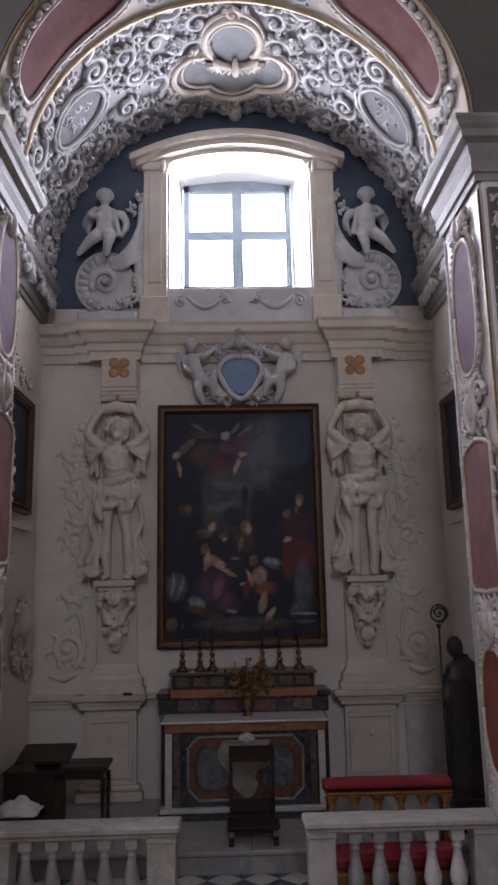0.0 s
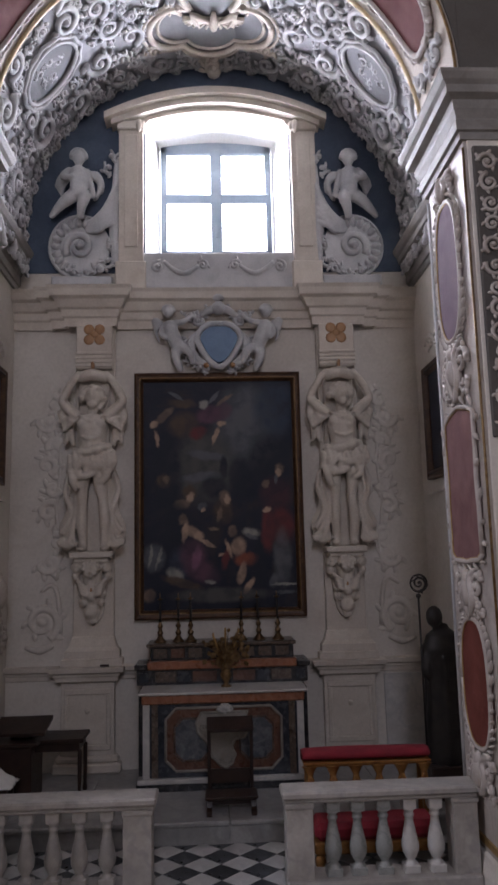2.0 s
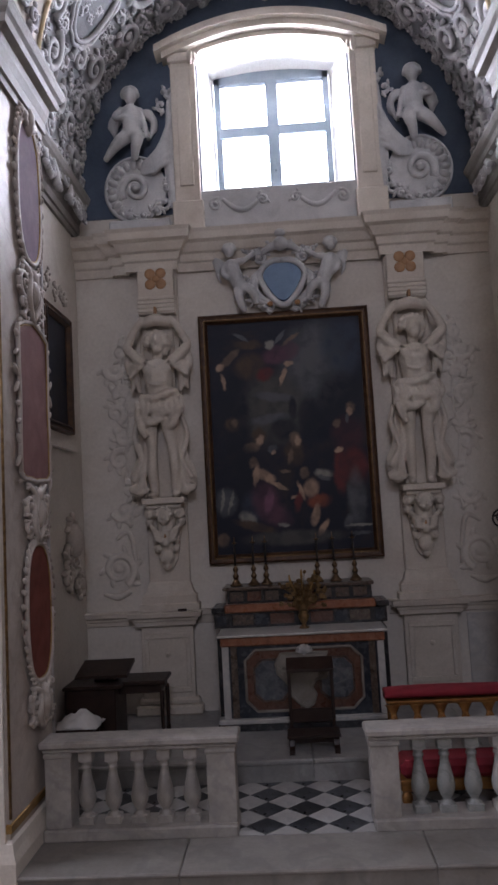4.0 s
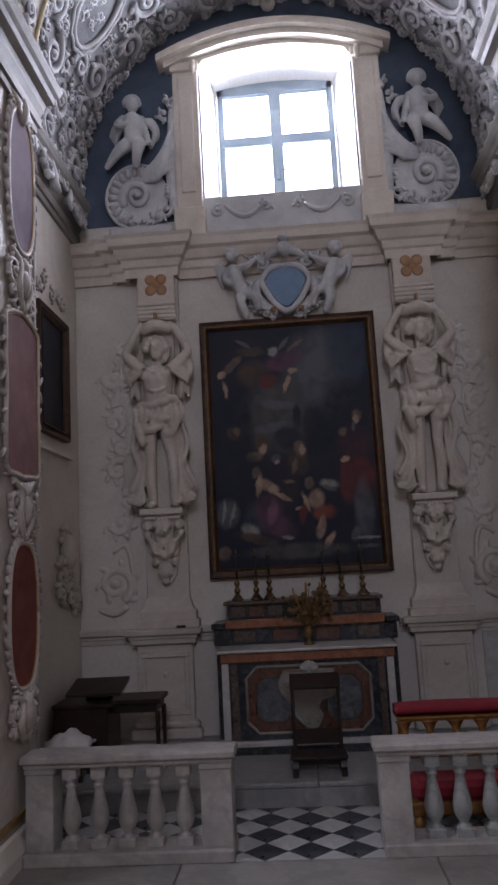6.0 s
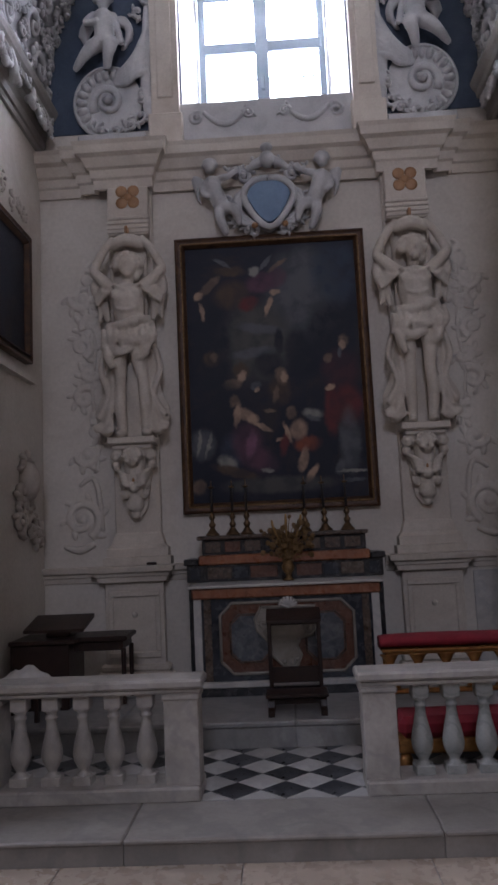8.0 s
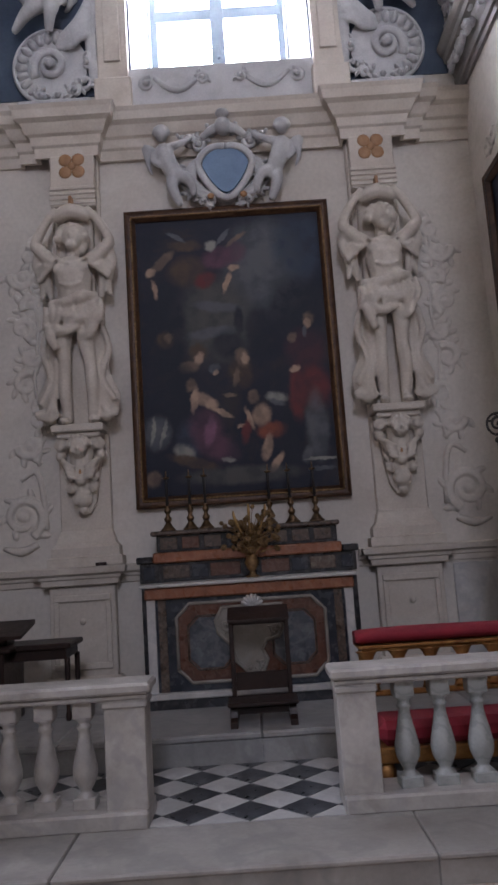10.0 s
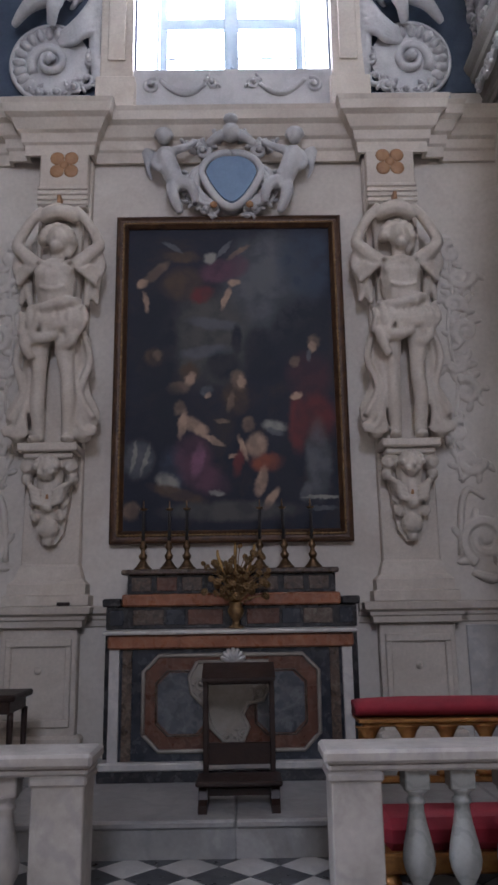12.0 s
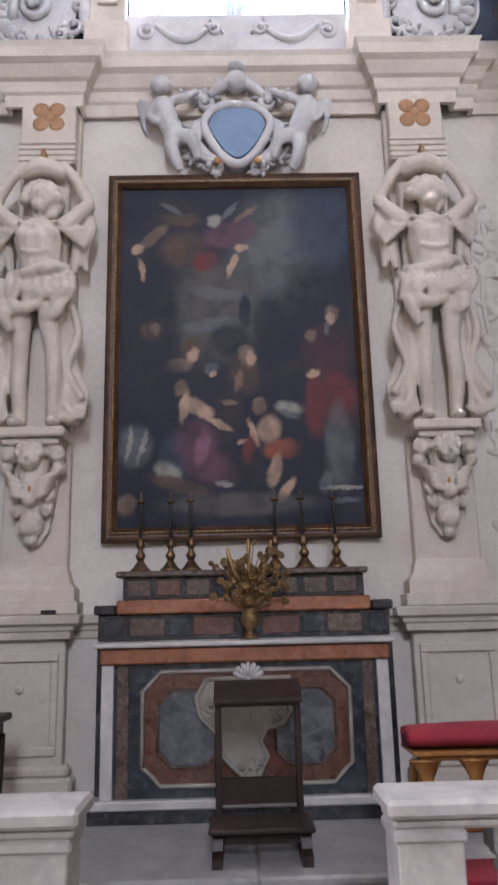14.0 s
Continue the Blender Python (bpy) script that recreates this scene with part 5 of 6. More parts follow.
for a, b, mt in ((-0.75, -0.52, BRECCIA), (-0.50, -0.36, BLUE_MARBLE), (-0.34, -0.08, DARK_RED_MARBLE), (0.10, 0.34, DARK_RED_MARBLE), (0.36, 0.50, BLUE_MARBLE), (0.52, 0.74, BRECCIA), (-0.92, -0.82, BLUE_MARBLE), (0.79, 0.89, BLUE_MARBLE)):
    part("inlay", Shape().box(a, b, -0.468, -0.44, 1.44, 1.55, 0.004), mt, grad)
part("upper_step", Shape().box(-0.80, 0.775, -0.42, YB - 0.02, 1.665, 1.81, 0.006), BLACK_MARBLE, grad)
for i, mt in enumerate((BRECCIA, DARK_RED_MARBLE, BRECCIA, BLUE_MARBLE, DARK_RED_MARBLE, BRECCIA, WHITE_MARBLE, BRECCIA)):
    a = -0.77 + i * 0.192
    part("inlay", Shape().box(a, a + 0.15, -0.427, -0.40, 1.69, 1.79, 0.004), mt if i != 6 else BRECCIA, grad)
part("upper_ledge", Shape().box(-0.845, 0.80, -0.47, YB - 0.02, 1.81, 1.85, 0.01), BRECCIA, grad, "brown marble top ledge")

# candlesticks
cs = thing("candlestick", "tall dark brass altar candlestick on three-lobed foot", "candlestick", "altar candlesticks", at=(-0.70, -0.33, 1.85))
part("foot", Shape().lathe([(0.066, 0), (0.07, 0.014), (0.056, 0.024), (0.042, 0.042), (0.028, 0.062), (0.018, 0.08)], n=14), BRASS, cs)
part("stem", Shape().lathe([(0.017, 0.07), (0.03, 0.09), (0.036, 0.11), (0.02, 0.13), (0.016, 0.15), (0.026, 0.165), (0.033, 0.182), (0.018, 0.205), (0.014, 0.225)], n=12), BRASS, cs)
part("candle", Shape().lathe([(0.013, 0.2), (0.012, 0.42), (0.013, 0.46), (0.009, 0.47)], n=10), BLACK_IRON, cs, "dark thin candle tube")
part("drip_pan", Shape().lathe([(0.006, 0.455), (0.03, 0.47), (0.032, 0.477), (0.008, 0.48), (0.005, 0.52), (0.003, 0.54)], n=12), BRASS, cs)
for x, dz, tilt in ((-0.50, 0.0, 1.0), (-0.36, 0.0, -0.5), (0.205, 0.0, 0.8), (0.405, 0.0, -2.5), (0.62, 0.0, -2.0)):
    copy_thing(cs, pose(x, -0.33, 1.85 + dz, 0, tilt, random.uniform(0, 90)))

# gilded bouquet
bq = thing("bouquet", "gilded metal flower bouquet in a small vase", "altar vase", at=(0.02, -0.67, 1.412))
part("vase", Shape().lathe([(0.055, 0), (0.058, 0.01), (0.03, 0.025), (0.022, 0.05), (0.05, 0.09), (0.062, 0.125), (0.045, 0.16), (0.055, 0.18), (0.05, 0.185)], n=16), OLD_GOLD, bq)
rng = random.Random(5)
stems, blooms, leaves = Shape(), [], Shape()
for i in range(64):
    a, e = rng.uniform(0, 2 * math.pi), math.sqrt(rng.uniform(0.02, 1.0))
    tip = Vector((0.245 * math.cos(a) * e, 0.11 * math.sin(a) * e, 0.16 + 0.36 * rng.random() * (1.15 - 0.35 * e) + 0.06))
    mid = Vector((tip.x * 0.45, tip.y * 0.45, 0.18 + (tip.z - 0.18) * 0.65))
    stems.tube([(0, 0, 0.15), mid, tip], [0.004, 0.004, 0.003], 5)
    blooms.append(tip)
    leaves.ball(mid, (0.022, 0.008, 0.012), 6, 4, turn=a)
part("spray", stems, OLD_GOLD, bq)
part("foliage", leaves, OLD_GOLD, bq)
bl = Shape()
for k in range(7):
    a = 2 * math.pi * k / 7
    bl.ball((0.016 * math.cos(a), -0.004, 0.016 * math.sin(a)), (0.011, 0.006, 0.011), 6, 4)
bl.ball((0, -0.01, 0), (0.009, 0.007, 0.009), 6, 4)
bm_ = bl.mesh("bloom", OLD_GOLD)
for p in blooms:
    o = part("bloom", bm_, OLD_GOLD, bq)
    o.location = p
    o.rotation_euler = (rng.uniform(-0.7, 0.7), rng.uniform(0, 6), rng.uniform(-0.7, 0.7))
    k = rng.uniform(0.7, 1.25)
    o.scale = (k, k, k)
for dx, h in ((-0.12, 0.56), (0.13, 0.6), (0.0, 0.61)):
    part("spray", Shape().tube([(dx * 0.4, 0, 0.3), (dx, 0.0, h - 0.07), (dx * 1.08, 0, h)], [0.006, 0.014, 0.008], 6), GILT, bq)

# ---------------------------------------------------------------- kneeler before the altar
pd = thing("kneeler", "dark brown open-framed wooden kneeler with a sloping desk", "kneeler", at=Matrix.Translation((0.04, 0, PRED)) @ Matrix.Diagonal((1, 1.065, 0.968, 1)))
for x in (-0.205, 0.205):
    part("upright", Shape().box(x - 0.016, x + 0.016, -1.24, -1.19, 0.03, 0.74, 0.004), BROWN_WOOD, pd)
    part("foot", Shape().prism([(-1.58, 0), (-1.58, 0.045), (-1.53, 0.065), (-1.50, 0.14), (-1.44, 0.14), (-1.40, 0.07), (-1.16, 0.06), (-1.14, 0.0)], lambda u, v, d, x=x: (x + d, u, v), -0.025, 0.025), BROWN_WOOD, pd)
part("kneeling_board", Shape().box(-0.245, 0.245, -1.57, -1.32, 0.14, 0.168, 0.008), BROWN_WOOD, pd)
part("back_board", Shape().box(-0.20, 0.20, -1.225, -1.205, 0.19, 0.32, 0.004), BROWN_WOOD, pd)
part("stretcher", Shape().box(-0.2, 0.2, -1.47, -1.44, 0.07, 0.115, 0.004), BROWN_WOOD, pd)
part("desk_top", Shape().prism([(-1.31, 0.70), (-1.31, 0.72), (-1.12, 0.80), (-1.10, 0.79), (-1.10, 0.765)], lambda u, v, d: (d, u, v), -0.225, 0.225), BROWN_WOOD, pd)
part("desk_box", Shape().box(-0.19, 0.19, -1.235, -1.13, 0.672, 0.735, 0.004), WOOD, pd)

# ---------------------------------------------------------------- red velvet kneeler
rk = thing("red_kneeler", "gilded carved kneeling desk with red velvet cushions", "kneeler", at=(0, 0, FLOOR))
x0, x1 = 0.69, 1.76
RY = -1.96
cush = Shape()
cush.tube([(x0 - 0.02, RY, 0.775), (x0 + 0.0, RY, 0.779), (x0 + 0.3, RY, 0.783), (x1 - 0.3, RY, 0.780), (x1, RY, 0.779), (x1 + 0.02, RY, 0.775)], [0.09, 0.118, 0.130, 0.127, 0.118, 0.09], 16, lambda u, v, h: (u, v, h), 0.38)
part("top_cushion", cush, VELVET, rk, "worn red velvet top cushion")
part("trim_band", Shape().box(x0 - 0.025, x1 + 0.025, RY - 0.135, RY + 0.135, 0.715, 0.735, 0.005), GILT_WOOD, rk)
part("top_rail", Shape().box(x0, x1, RY - 0.11, RY + 0.11, 0.695, 0.715, 0.006), GILT_WOOD, rk, "gilded carved top rail")
for x in (x0, x1 - 0.05):
    for y in (RY - 0.10, RY + 0.06):
        s = Shape().box(x, x + 0.05, y, y + 0.045, 0.0, 0.665, 0.008)
        s.ball((x + 0.025, y + 0.02, 0.03), (0.04, 0.04, 0.03))
        part("leg", s, GILT_WOOD, rk)
rp = lambda u, v, h: (u, RY - 0.10 - h, v)
nsc = 5
for i in range(nsc + 1):
    c = x0 + 0.03 + (x1 - x0 - 0.06) * i / nsc
    s = Shape().tube([(c, 0.70, 0), (c, 0.675, 0), (c, 0.63, 0.004), (c, 0.585, 0.008), (c, 0.53, 0.008), (c, 0.46, 0)], [0.075, 0.052, 0.028, 0.03, 0.048, 0.07], 8, rp, 0.4)
    for sg in (-1, 1):
        if x0 < c + sg * 0.1 < x1:
            s.tube([(c + sg * 0.01, 0.62, 0.01), (c + sg * 0.035, 0.55, 0.015), (c + sg * 0.065, 0.50, 0.01)], [0.012, 0.016, 0.02], 6, rp)
            acanthus(s, rp, c + sg * 0.072, 0.555, 0.034, 1.3, math.pi / 2 + sg * 1.2, sg, 0.013, 0, 16, 0.012)
    part("openwork_scroll", s, GILT_WOOD, rk, "gilded openwork scroll")
part("lower_rail", Shape().box(x0, x1, RY - 0.11, RY - 0.07, 0.42, 0.455, 0.008), GILT_WOOD, rk)
part("kneeling_cushion", Shape().box(x0 + 0.02, x1 - 0.02, RY - 0.46, RY - 0.12, 0.20, 0.34, 0.05), VELVET, rk, "red velvet kneeling cushion")
part("kneeling_base", Shape().box(x0 + 0.01, x1 - 0.01, RY - 0.47, RY - 0.11, 0.11, 0.20, 0.01), GILT_WOOD, rk, "gilded kneeling base")
for x in (x0 + 0.03, x1 - 0.08):
    part("bun_foot", Shape().lathe([(0.03, 0), (0.045, 0.03), (0.045, 0.07), (0.03, 0.11)], x + 0.025, RY - 0.43, 0, 12), GILT_WOOD, rk)

# ---------------------------------------------------------------- dark furniture by the side wall
tb = thing("console_table", "dark wooden console table with thin turned legs", "table", at=Matrix.Translation((-0.035, -0.06, PRED)) @ Matrix.Diagonal((1, 1, 0.94, 1)))
part("tabletop", Shape().box(-1.98, -1.38, -1.02, -0.58, 0.575, 0.62, 0.01), WOOD, tb)
part("apron", Shape().box(-1.95, -1.42, -0.99, -0.61, 0.49, 0.575, 0.005), WOOD, tb)
for x in (-1.92, -1.42):
    for y in (-0.96, -0.64):
        part("leg", Shape().lathe([(0.02, 0), (0.024, 0.03), (0.016, 0.08), (0.02, 0.25), (0.022, 0.45), (0.022, 0.5)], x, y, 0, 10), WOOD, tb)
hm = thing("reed_organ", "dark wooden cabinet with a sloping music desk", "cabinet", at=Matrix.Translation((-0.03, -0.08, PRED)) @ Matrix.Diagonal((1, 1, 0.91, 1)))
part("body", Shape().box(-2.37, -1.86, -1.12, -0.62, 0, 0.60, 0.01), WOOD, hm)
part("lid", Shape().box(-2.385, -1.80, -1.14, -0.60, 0.60, 0.64, 0.01), WOOD, hm)
part("music_desk", Shape().prism([(-1.05, 0.70), (-1.05, 0.73), (-0.66, 0.83), (-0.66, 0.79)], lambda u, v, d: (d, u, v), -2.28, -1.75), WOOD, hm)
part("desk_support", Shape().box(-2.12, -1.9, -0.92, -0.72, 0.64, 0.76, 0.01), WOOD, hm)
st = thing("stool", "low dark wooden stool under a white cloth", "stool", at=(-0.03, -0.09, PRED))
part("seat", Shape().box(-2.34, -1.98, -1.52, -1.20, 0.24, 0.28, 0.01), WOOD, st)
for x in (-2.31, -2.01):
    for y in (-1.49, -1.23):
        part("leg", Shape().box(x - 0.018, x + 0.018, y - 0.018, y + 0.018, 0, 0.24, 0.004), WOOD, st)
s = Shape()
n = 16
vs, fs = [], []
for i in range(n + 1):
    for j in range(n + 1):
        u, v = i / n * 2 - 1, j / n * 2 - 1
        r2 = u * u + v * v
        z = 0.285 + max(0.0, 0.15 * (1 - r2 * 0.8)) * (0.75 + 0.5 * noise.noise((u * 1.8, v * 1.8, 3))) + 0.035 * noise.noise((u * 4, v * 4, 1))
        vs.append((-2.15 + u * (0.21 + 0.03 * noise.noise((v * 2, 0, 7))), -1.36 + v * 0.17, max(0.284, z)))
for i in range(n):
    for j in range(n):
        a = i * (n + 1) + j
        fs.append((a, a + n + 1, a + n + 2, a + 1))
k = len(vs)
vs += [(x, y, 0.283) for x, y, z in vs]
fs += [tuple(q + k for q in f[::-1]) for f in fs]
rim = [i * (n + 1) for i in range(n + 1)] + [n * (n + 1) + j for j in range(1, n + 1)] + [i * (n + 1) + n for i in range(n - 1, -1, -1)] + [j for j in range(n - 1, 0, -1)]
fs += [(rim[i], rim[(i + 1) % len(rim)], rim[(i + 1) % len(rim)] + k, rim[i] + k) for i in range(len(rim))]
s.add([(x - 0.03, y - 0.09, z + PRED) for x, y, z in vs], fs, True)
tagged(part("folded_cloth", s, CLOTH), "crumpled white cloth heaped on a stool", "cloth")

# ---------------------------------------------------------------- dark bishop statue with its staff
pl = thing("plinth", "dark wooden statue plinth by the side wall", "plinth", at=(0.01, -0.07, PRED))
part("block", Shape().box(1.95, 2.40, -1.42, -0.98, 0.05, 0.30, 0.01), WOOD, pl)
part("foot_moulding", Shape().box(1.92, 2.42, -1.45, -0.95, 0, 0.05, 0.01), WOOD, pl)
s = Shape()
sx, sy = 2.2, -1.27
s.lathe([(0.21, 0.706), (0.20, 0.95), (0.17, 1.3), (0.165, 1.6), (0.19, 1.82), (0.15, 1.95), (0.06, 2.02), (0.055, 2.06)], sx, sy, 0, 20, 1.1, 0.85)
for i in range(7):
    a = i * 0.9
    s.tube([(sx + 0.18 * math.cos(a), sy + 0.15 * math.sin(a), 1.75), (sx + 0.17 * math.cos(a + 0.1), sy + 0.14 * math.sin(a), 1.3), (sx + 0.21 * math.cos(a), sy + 0.17 * math.sin(a), 0.72)], [0.03, 0.035, 0.03], 7)
s.ball((sx - 0.08, sy - 0.03, 2.13), (0.085, 0.09, 0.11), 12, 10)
s.tube([(sx - 0.15, sy, 1.85), (sx - 0.2, sy - 0.06, 1.62), (sx - 0.17, sy - 0.05, 1.55)], [0.06, 0.055, 0.045], 8)
s.tube([(sx + 0.15, sy, 1.87), (sx + 0.2, sy, 1.6), (sx + 0.12, sy - 0.1, 1.45)], [0.07, 0.065, 0.05], 8)
sculpted("bronze_statue", s, BRONZE, "dark robed standing statue on a plinth", "statue", 0.018, 2)
cz = thing("staff", "dark metal staff with a curled openwork head", "staff", at=(1.97, -1.31, 0.70))
part("shaft", Shape().tube([(0.0, 0, 0.0), (0.0, 0, 1.64)], 0.011, 8), BRONZE, cz)
s = Shape().ball((0, 0, 1.64), (0.028, 0.028, 0.025))
acanthus(s, lambda u, v, h: (u, -h, v), 0.01, 1.765, 0.085, 1.6, -1.7, 1, 0.014, 5, 26, 0.0)
band(s, lambda u, v, h: (u, -h, v), oval(0.01, 1.765, 0.085, 0.085, 20), 0.010, 0.0, 6, True)
part("crook", s, BRONZE, cz)

# reliefs on the side walls
sr = thing("side_relief", "weathered stucco scroll relief on the side wall", "relief", "wall reliefs")
for i, (u, v, r, w) in enumerate(((-0.62, 2.55, 0.14, 1), (-0.75, 2.35, 0.13, -1), (-0.55, 2.25, 0.12, 1), (-0.48, 2.0, 0.14, -1), (-0.3, 1.95, 0.09, 1), (-0.8, 2.05, 0.12, 1))):
    s = Shape()
    acanthus(s, left_wall, u, v, r, 1.4, i, w, 0.045, 5, 20, 0.03)
    part("leaf_scroll", s, RELIEF, sr)
part("boss", Shape().ball((-0.62, 2.45, 0.05), (0.13, 0.2, 0.12), place=left_wall), RELIEF, sr)
for wl in (left_wall, right_wall):
    t = thing("painting_ledge", "stucco ledge and leaf scrolls round a side painting", "ledge", "side wall ledges")
    part("ledge", Shape().prism([(-1.45, 3.44), (-0.4, 3.44), (-0.43, 3.50), (-1.42, 3.50)], wl, 0, 0.07), PLASTER, t)
    for i in range(5):
        s = Shape()
        acanthus(s, wl, -1.3 + i * 0.2, 5.15 + 0.08 * (i % 2), 0.09, 1.3, i, 1 if i % 2 else -1, 0.025, 3, 14, 0.01)
        part("leaf_scroll", s, PLASTER, t)
    t = thing("side_relief", "cream stucco leaf scrolls on the side wall", "relief", "wall reliefs")
    for i in range(4):
        s = Shape()
        acanthus(s, wl, -1.75 + 0.12 * (i % 2), 5.3 + 0.16 * i, 0.10, 1.4, i * 1.3, 1 if i % 2 else -1, 0.03, 4, 16, 0.015)
        part("leaf_scroll", s, STUCCO_GREY, t)
        s = Shape()
        acanthus(s, wl, -2.05 + 0.08 * (i % 2), 4.7 + 0.3 * i, 0.11, 1.4, i * 1.7, -1 if i % 2 else 1, 0.03, 4, 16, 0.015)
        part("leaf_scroll", s, STUCCO_GREY, t)

# ---------------------------------------------------------------- jamb panels of the entrance arch
def jamb(place, panels, side):
    """Three scagliola panels in wavy stucco frames with leafwork between them."""
    for cu, cv, ru, rv, mt, shape_kind, label in panels:
        p = thing("jamb_panel", label, "wall panel", "jamb panels")
        if shape_kind == "oval":
            e = 2.6
            out = []
            for k in range(40):
                a = 2 * math.pi * k / 40
                c, sn = math.cos(a), math.sin(a)
                out.append((cu + ru * abs(c) ** (2 / e) * (1 if c > 0 else -1), cv + rv * abs(sn) ** (2 / e) * (1 if sn > 0 else -1)))
        else:
            out = [(cu + ru * a, cv + rv * b) for a, b in ((-1, -0.9), (-0.8, -0.97), (-0.3, -0.98), (0, -1.0), (0.3, -0.98), (0.8, -0.97), (1, -0.9), (1.0, -0.4), (0.96, 0), (1.0, 0.4), (1, 0.86), (0.6, 0.94), (0, 1.0), (-0.6, 0.94), (-1, 0.86), (-1, 0.4), (-0.96, 0), (-1, -0.4))]
        part("slab", Shape().prism(out, place, 0.0, 0.03), mt, p)
        s = Shape()
        grow = [(cu + (u - cu) * 1.06, cv + (v - cv) * 1.025) for u, v in out]
        band(s, place, grow, 0.019, 0.03, 7, True)
        m2 = len(grow)
        for k in range(m2):
            (a, b), (c, d) = grow[k], grow[(k + 1) % m2]
            ln = math.hypot(c - a, d - b)
            for q in range(max(1, int(ln / 0.13))):
                f = (q + 0.5) / max(1, int(ln / 0.13))
                nx, nz = (d - b) / ln, -(c - a) / ln
                wv = 0.045 + 0.02 * math.sin(7 * (b + (d - b) * f))
                s.ball((a + (c - a) * f + nx * wv, b + (d - b) * f + nz * wv, 0.03), (0.014, 0.05 + 0.02 * math.sin(5 * a + 9 * b), 0.02), 7, 4, place, math.atan2(d - b, c - a) - math.pi / 2 + 0.65 * (-1) ** q)
        part("frame", s, JAMB_STUCCO, p)
        s = Shape()
        band(s, place, [(cu + (u - cu) * 0.985, cv + (v - cv) * 0.993) for u, v in out], 0.006, 0.034, 5, True)
        part("gilt_line", s, GILT, p)


def tuft(place, cu, cv, w, h, seed, material=JAMB_STUCCO):
    rng = random.Random(seed)
    s = Shape()
    for sg in (-1, 1):
        acanthus(s, place, cu + sg * w * 0.28, cv + h * 0.12, h * 0.27, 1.5, rng.uniform(0, 6), sg, 0.028, 5, 20, 0.03)
        acanthus(s, place, cu + sg * w * 0.33, cv - h * 0.27, h * 0.18, 1.3, rng.uniform(0, 6), -sg, 0.024, 4, 16, 0.03)
        s.tube([(cu, cv - h * 0.5, 0.03), (cu + sg * w * 0.2, cv - h * 0.1, 0.045), (cu + sg * w * 0.1, cv + h * 0.3, 0.04), (cu + sg * w * 0.35, cv + h * 0.48, 0.03)], [0.03, 0.035, 0.03, 0.018], 6, place)
    s.ball((cu, cv, 0.04), (0.07, 0.13, 0.06), 10, 6, place).ball((cu, cv + h * 0.3, 0.04), (0.05, 0.07, 0.05), 8, 6, place)
    tagged(part("leaf_tuft", s, material), "grey-white stucco leafwork between jamb panels", "relief", "jamb leafwork")


JM = -2.75
jamb(left_jamb, ((JM, 5.42, 0.26, 0.60, LILAC, "oval", "long pinkish lilac panel in a stucco frame"), (JM, 3.64, 0.32, 0.64, JAMB_PINK, "rect", "dull pink panel in a wavy stucco frame"), (JM, 1.96, 0.27, 0.52, RUST, "oval", "rust-red oval panel in a stucco frame")), -1)
for k, (cv, h) in enumerate(((4.54, 0.48), (2.74, 0.46), (1.24, 0.34), (6.04, 0.12))):
    tuft(left_jamb, JM, cv, 0.6, h, k)
JM2 = -2.90
jamb(right_jamb, ((JM2, 5.14, 0.27, 0.60, LILAC, "oval", "long lilac panel in a stucco frame"), (JM2, 3.32, 0.33, 0.62, JAMB_PINK, "rect", "dull pink panel in a wavy stucco frame"), (JM2, 1.75, 0.28, 0.48, RUST, "oval", "rust-red oval panel in a stucco frame")), 1)
for k, (cv, h) in enumerate(((4.25, 0.50), (2.45, 0.40), (1.08, 0.32), (5.88, 0.2))):
    tuft(right_jamb, JM2, cv, 0.6, h, k + 10)
for jx, nm in ((JL, 1), (JR, -1)):
    s = Shape().tube([(jx + nm * 0.004, JY0 - 0.004, 0.62), (jx + nm * 0.004, JY0 - 0.004, 6.0)], 0.011, 8)
    solid("trim_gilt_bead", s, OLD_GOLD, "gilded bead along the pier edge", "trim")
    s = Shape().tube([(jx + nm * 0.004, JY1 + 0.004, 0.62), (jx + nm * 0.004, JY1 + 0.004, 6.0)], 0.018, 8)
    solid("trim_stucco_bead", s, STUCCO_GREY, "stucco bead along the pier edge", "trim")
    base = [(0, 0.0), (0.05, 0.0), (0.05, 0.34), (0.03, 0.40), (0.02, 0.46), (0, 0.48)]
    path = [(jx - nm * 2.5, JY0), (jx, JY0), (jx, JY1)] if nm > 0 else [(jx, JY1), (jx, JY0), (jx - nm * 2.5, JY0)]
    solid("baseboard", Shape().sweep(base, path), PIER_WHITE, "cream moulded base of the pier", "baseboard")
    gl = [(0, 0.52), (0.012, 0.525), (0.012, 0.58), (0, 0.585)]
    solid("trim_gilt_band", Shape().sweep(gl, path), GILT, "gilded band above the pier base", "trim")

# carved front of the east pier
pf = lambda u, v, h: (u, JY0 - 0.02 - h, v)
s = Shape().box(JR + 0.06, JR + 1.0, JY0 - 0.05, JY0 + 0.0, 3.62, 6.0, 0.01)
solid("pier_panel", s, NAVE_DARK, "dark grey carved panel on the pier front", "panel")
s = Shape()
for i in range(13):
    for j in range(4):
        acanthus(s, lambda u, v, h: pf(u, v, h + 0.028), JR + 0.17 + 0.22 * j, 3.75 + i * 0.175, 0.085, 1.5, i * 1.3 + j, 1 if (i + j) % 2 else -1, 0.02, 4, 18, 0.012)
tagged(part("pier_carving", s, JAMB_STUCCO), "grey stucco scroll carving on the pier front", "relief")

